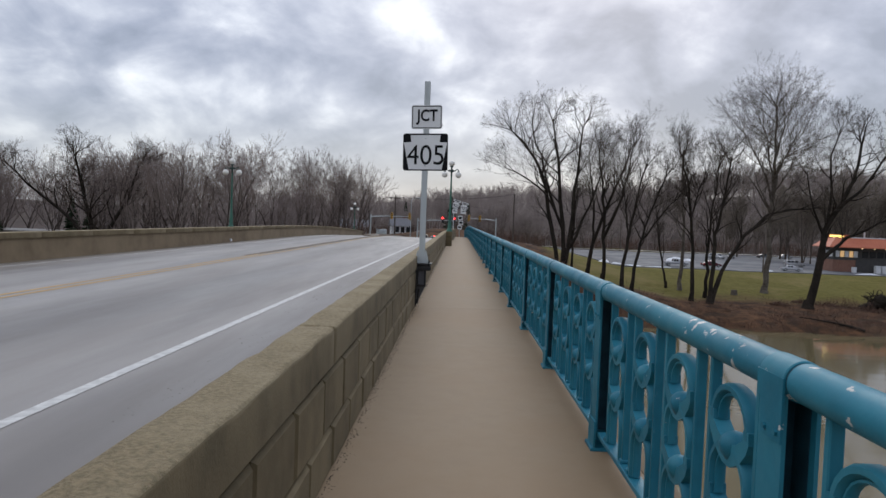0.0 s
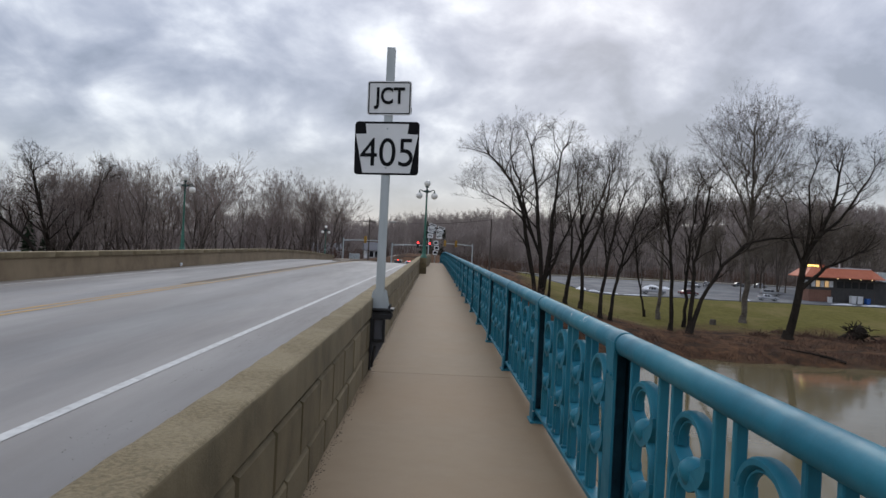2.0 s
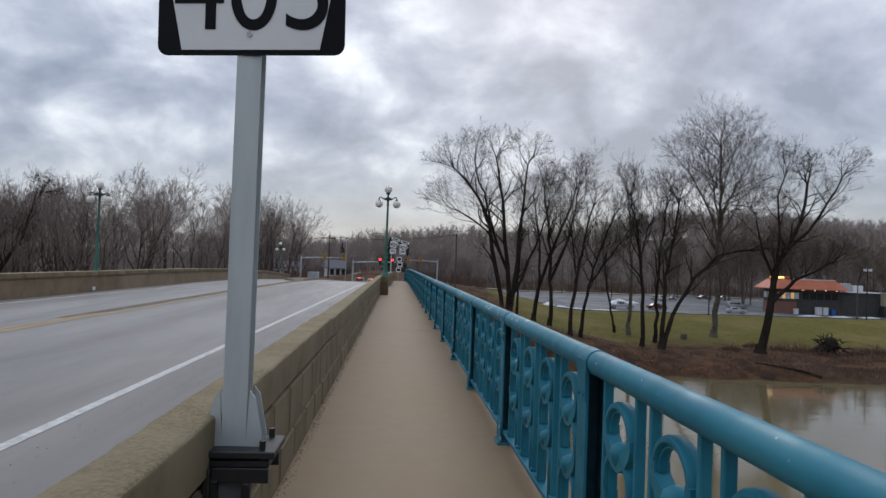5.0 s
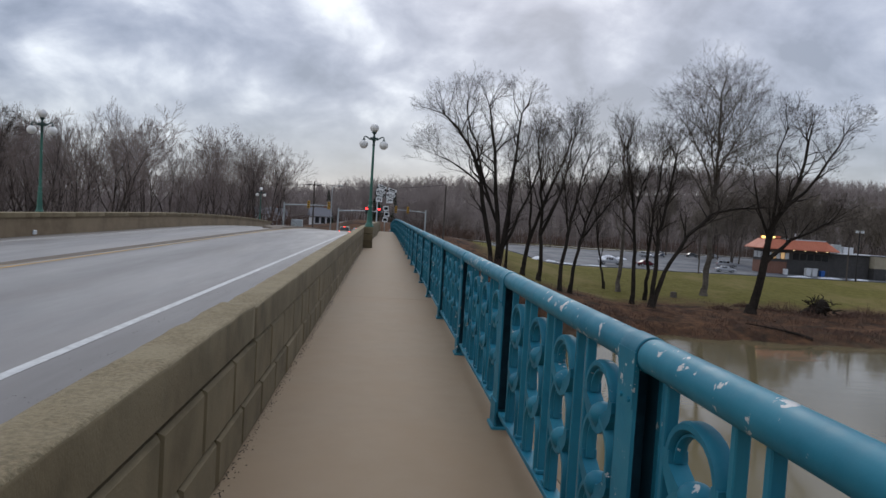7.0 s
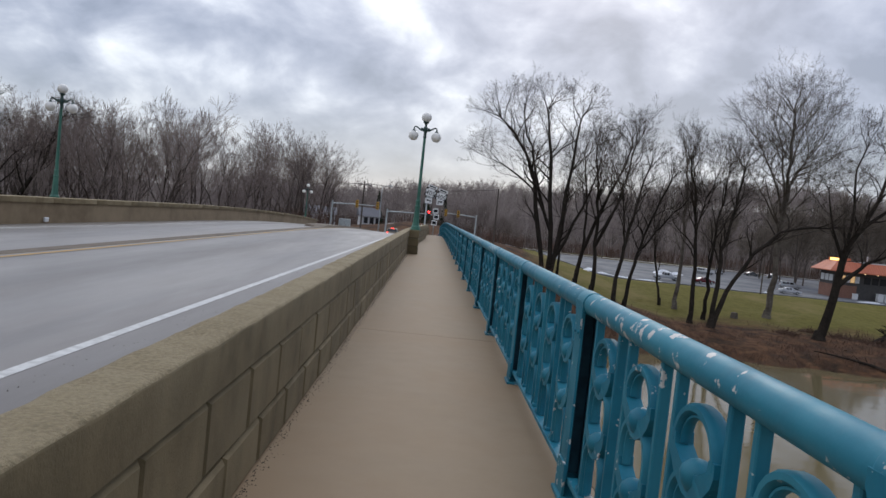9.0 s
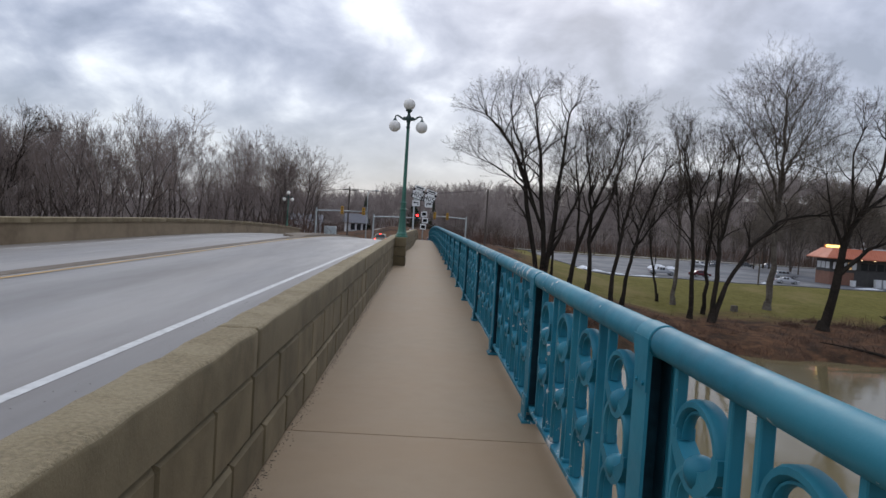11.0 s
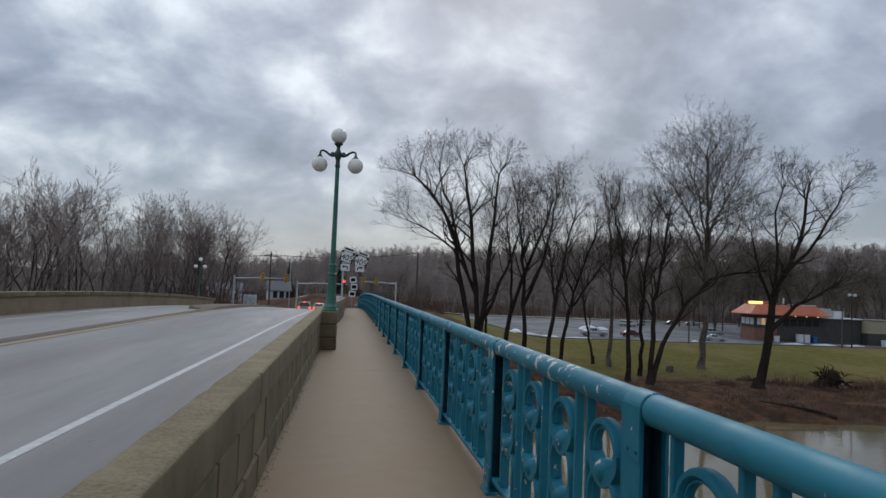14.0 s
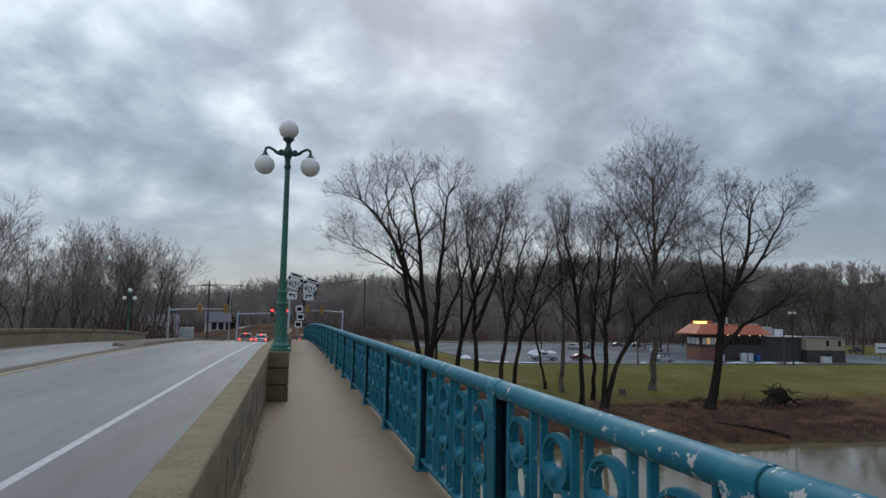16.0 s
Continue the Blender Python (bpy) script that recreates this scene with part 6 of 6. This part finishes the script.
def signal_head(parent, x, z, mat_on=None, y=-0.22, dark=False):
    h = part("signal_head", Mesh().chamfer(x - 0.19, x + 0.19, y - 0.1, y + 0.14, z - 0.55, z + 0.55, 0.03), M_BLACK if dark else M_SIGNAL, parent, "black signal head" if dark else "yellow signal head")
    for k, dz in enumerate((0.34, 0.0, -0.34)):
        on = mat_on is not None and k == 0
        part("lens", Mesh().tube([(x, y - 0.13, z + dz), (x, y - 0.095, z + dz)], 0.17 if on else 0.12, 14), mat_on if on else M_SIGNAL_OFF, h, "lit red lens" if on else "dark lens")
        part("visor", Mesh().tube([(x, y - 0.26, z + dz + 0.09), (x, y - 0.1, z + dz + 0.09)], 0.07, 8), M_BLACK if dark else M_SIGNAL, h)


def mast_arm(x, y, z, reach, top, heads, reds=(), label="grey steel mast arm with yellow traffic signals", dark=False):
    m = thing("traffic_signal", label, "traffic signal", "signals at the junction")
    m.matrix_basis = pose(x, y, z)
    part("pole", Mesh().tube([(0, 0, -0.3), (0, 0, top + 0.3)], [0.15, 0.11], 10), M_GALV, m, smooth=True)
    part("mast_arm", Mesh().tube([(0, 0, top - 0.1), (reach * 0.4, 0, top + 0.05), (reach, 0, top + 0.12)], [0.10, 0.08, 0.05], 8), M_GALV, m, smooth=True)
    for hx in heads:
        signal_head(m, hx, top + 0.15, M_SIGNAL_RED if hx in reds else None, dark=dark)
    return m


JZ = drop(122) - 0.26
mast_arm(-14.9, 117, JZ, 6.9, 4.75, (3.6, 6.6))
mast_arm(6.9, 128, JZ, -5.2, 4.85, (-3.0, -5.0))
mast_arm(-7.2, 122, JZ, 6.9, 4.35, (4.4, 6.4), (4.4, 6.4), "grey signal arm showing a red light", True)


def sign_post(x, y, h, w, hh, mat, label):
    s = thing("road_sign", label, "road sign")
    s.matrix_basis = pose(x, y, JZ)
    part("post", Mesh().tube([(0, 0, -0.2), (0, 0, h)], 0.04, 8), M_GALV, s)
    part("plate", Mesh().chamfer(-w / 2, w / 2, -0.06, -0.045, h - hh, h, 0.004), mat, s)


sign_post(-1.6, 134, 2.6, 0.8, 0.8, M_SIGN_WHITE, "small white road sign past the junction")


def street_light(x, y, h):
    s = thing("street_light", "tall grey roadside light pole", "street light")
    s.matrix_basis = pose(x, y, JZ)
    part("pole", Mesh().tube([(0, 0, -0.2), (0, 0, h), (0.5, 0, h + 0.35), (1.3, 0, h + 0.45)], [0.1, 0.07, 0.05, 0.04], 8), M_GALV, s, smooth=True)
    part("luminaire", Mesh().chamfer(1.2, 1.9, -0.14, 0.14, h + 0.36, h + 0.54, 0.05), M_GALV, s)


street_light(-9.6, 139, 8.3)


def cabinet(x, y):
    c = thing("control_cabinet", "grey metal signal control cabinet", "cabinet")
    c.matrix_basis = pose(x, y, JZ)
    part("box", Mesh().chamfer(-0.9, 0.9, -0.5, 0.5, -0.2, 2.4, 0.04), M_GALV, c)
    part("door", Mesh().chamfer(-0.8, 0.8, -0.54, -0.5, 0.1, 2.2, 0.02), M_GALV, c)
    part("handle", Mesh().quadbox(0.55, 0.62, -0.58, -0.54, 1.0, 1.3), M_BLACK, c)


cabinet(-14.0, 126)


def build_house(x, y, z, w, d, h, label):
    b = thing("house", label, "house")
    b.matrix_basis = pose(x, y, z, 0, 0, 12)
    wall = part("wall", Mesh().quadbox(-w / 2, w / 2, -d / 2, d / 2, -1, h), M_WHITE_PAINT, b, "pale clapboard wall")
    for k in range(12):
        part("board", Mesh().quadbox(-w / 2 - 0.01, w / 2 + 0.01, -d / 2 - 0.035, -d / 2, 0.1 + k * h / 12.5, 0.1 + (k + 0.9) * h / 12.5), M_WHITE_PAINT, wall)
    rf = Mesh().add([(-w / 2 - 0.4, -d / 2 - 0.4, h - 0.05), (w / 2 + 0.4, -d / 2 - 0.4, h - 0.05), (w / 2 + 0.4, d / 2 + 0.4, h - 0.05), (-w / 2 - 0.4, d / 2 + 0.4, h - 0.05), (-w / 2 - 0.4, 0, h + 1.9), (w / 2 + 0.4, 0, h + 1.9)],
                    [(0, 1, 5, 4), (2, 3, 4, 5), (0, 4, 3), (1, 2, 5), (3, 2, 1, 0)])
    part("roof", rf, M_GREY_ROOF, b, "grey shingle roof")
    for k in range(3):
        part("window", Mesh().chamfer(-w / 2 + 0.8 + k * w / 3.2, -w / 2 + 1.7 + k * w / 3.2, -d / 2 - 0.07, -d / 2, 1.2, 2.6, 0.02), M_WINDOW, b)
    part("chimney", Mesh().quadbox(w * 0.2, w * 0.2 + 0.6, 0.2, 0.8, h + 1.0, h + 2.6), M_BRICK, b)


build_house(-14.6, 172, JZ - 0.1, 4.2, 5, 2.8, "small white clapboard house with grey roof past the junction")
build_house(-31, 205, JZ - 1.5, 8, 7, 3.4, "pale house among bare trees")

# ---------------------------------------------------------------- bank clutter


def driftwood():
    r = random.Random(3)
    m = thing("root_heap", "dark tangled heap of roots and flood debris", "driftwood")
    m.matrix_basis = pose(73.2, 122.8, ground_z(73.2, 122.8)) @ Matrix.Scale(1.45, 4)
    st = Mesh().tube([(-1.2, 0.6, 0.0), (-0.2, 0.4, 0.4), (0.7, 0.1, 0.9), (1.4, 0, 1.3)], [0.35, 0.5, 0.7, 0.9], 9)
    part("stump", st, M_BARK, m, smooth=True)
    for k in range(120):
        a, e = r.uniform(0, 6.28), r.uniform(-0.7, 1.3)
        d = Vector((math.cos(a) * math.cos(e), math.sin(a) * math.cos(e), math.sin(e)))
        p = Vector((r.gauss(0.9, 0.6), r.gauss(0, 0.4), r.uniform(0.4, 1.5))) + d * 0.35
        q = p + d * r.uniform(0.25, 1.0) ** 1.4 * 1.2 + Vector((r.gauss(0, 0.35), r.gauss(0, 0.3), r.uniform(-0.6, 0.2)))
        part("root", Mesh().tube([p, (p + q) / 2 + Vector((r.gauss(0, 0.2), r.gauss(0, 0.2), 0.1)), q], [0.09, 0.055, 0.022], 5), M_BARK, m)
    lg = thing("fallen_branch", "dark fallen branch lying down to the water", "branch")
    lg.matrix_basis = pose(57.5, 107.5, ground_z(57.5, 107.5) + 0.15)
    part("limb", Mesh().tube([(-3.5, 2, 0.5), (-1.5, 0.8, 0.35), (0.5, -0.2, 0.1), (2.5, -1.6, -0.2), (4.2, -2.6, -0.7)], [0.06, 0.11, 0.15, 0.19, 0.24], 8), M_BARK, lg, smooth=True)
    for k in range(7):
        p = Vector((-2 + k * 0.8, 1.1 - k * 0.45, 0.3 - k * 0.05))
        part("twig", Mesh().tube([p, p + Vector((r.gauss(-0.4, 0.4), r.gauss(0, 0.4), r.uniform(0.3, 1.1)))], [0.05, 0.02], 5), M_BARK, lg)
    sm = thing("tree_stump", "small sawn tree stump on the lawn", "stump")
    sm.matrix_basis = pose(53.5, 134, ground_z(53.5, 134))
    part("wood", Mesh().lathe([(0.75, -0.2), (0.62, 0.2), (0.55, 0.9), (0.50, 0.95)], 12), M_BARK_PALE, sm)
    for x, y, s in ((66, 124, 1.0), (78, 121, 1.0), (69.5, 124, 1.5), (82, 122.5, 1.4), (62.5, 126, 0.9), (57, 123, 0.9), (86, 123, 0.9), (71.5, 121, 1.3)):
        t = thing("brush_heap", "low heap of dead brown brush on the bank", "brush heap", "brush heaps on the bank")
        t.matrix_basis = pose(x, y, ground_z(x, y) - 0.1)
        b = Mesh()
        for k in range(150):
            a, q = r.uniform(0, 6.28), r.random() ** 0.5 * 2.4 * s
            p = Vector((math.cos(a) * q, math.sin(a) * q * 0.6, 0))
            e = p * 0.8 + Vector((r.gauss(0, 0.5), r.gauss(0, 0.5), r.uniform(0.3, 1.7) * s * (1.1 - q / (2.8 * s))))
            b.tube([p, (p + e) / 2 + Vector((0, 0, 0.1)), e], [0.035, 0.028, 0.018], 3, cap=False)
        tagged(part("brushwood", b, M_BRUSH, t, fix=False), kind="stuff")


driftwood()

rf = thing("reflector", "small white reflector at the far parapet's foot", "reflector", mesh=Mesh().chamfer(-0.02, 0.05, -0.12, 0.12, 0.0, 0.16, 0.02), mat=M_WHITE_PAINT)
rf.matrix_basis = pose(-13.03, 39.4, -0.2)
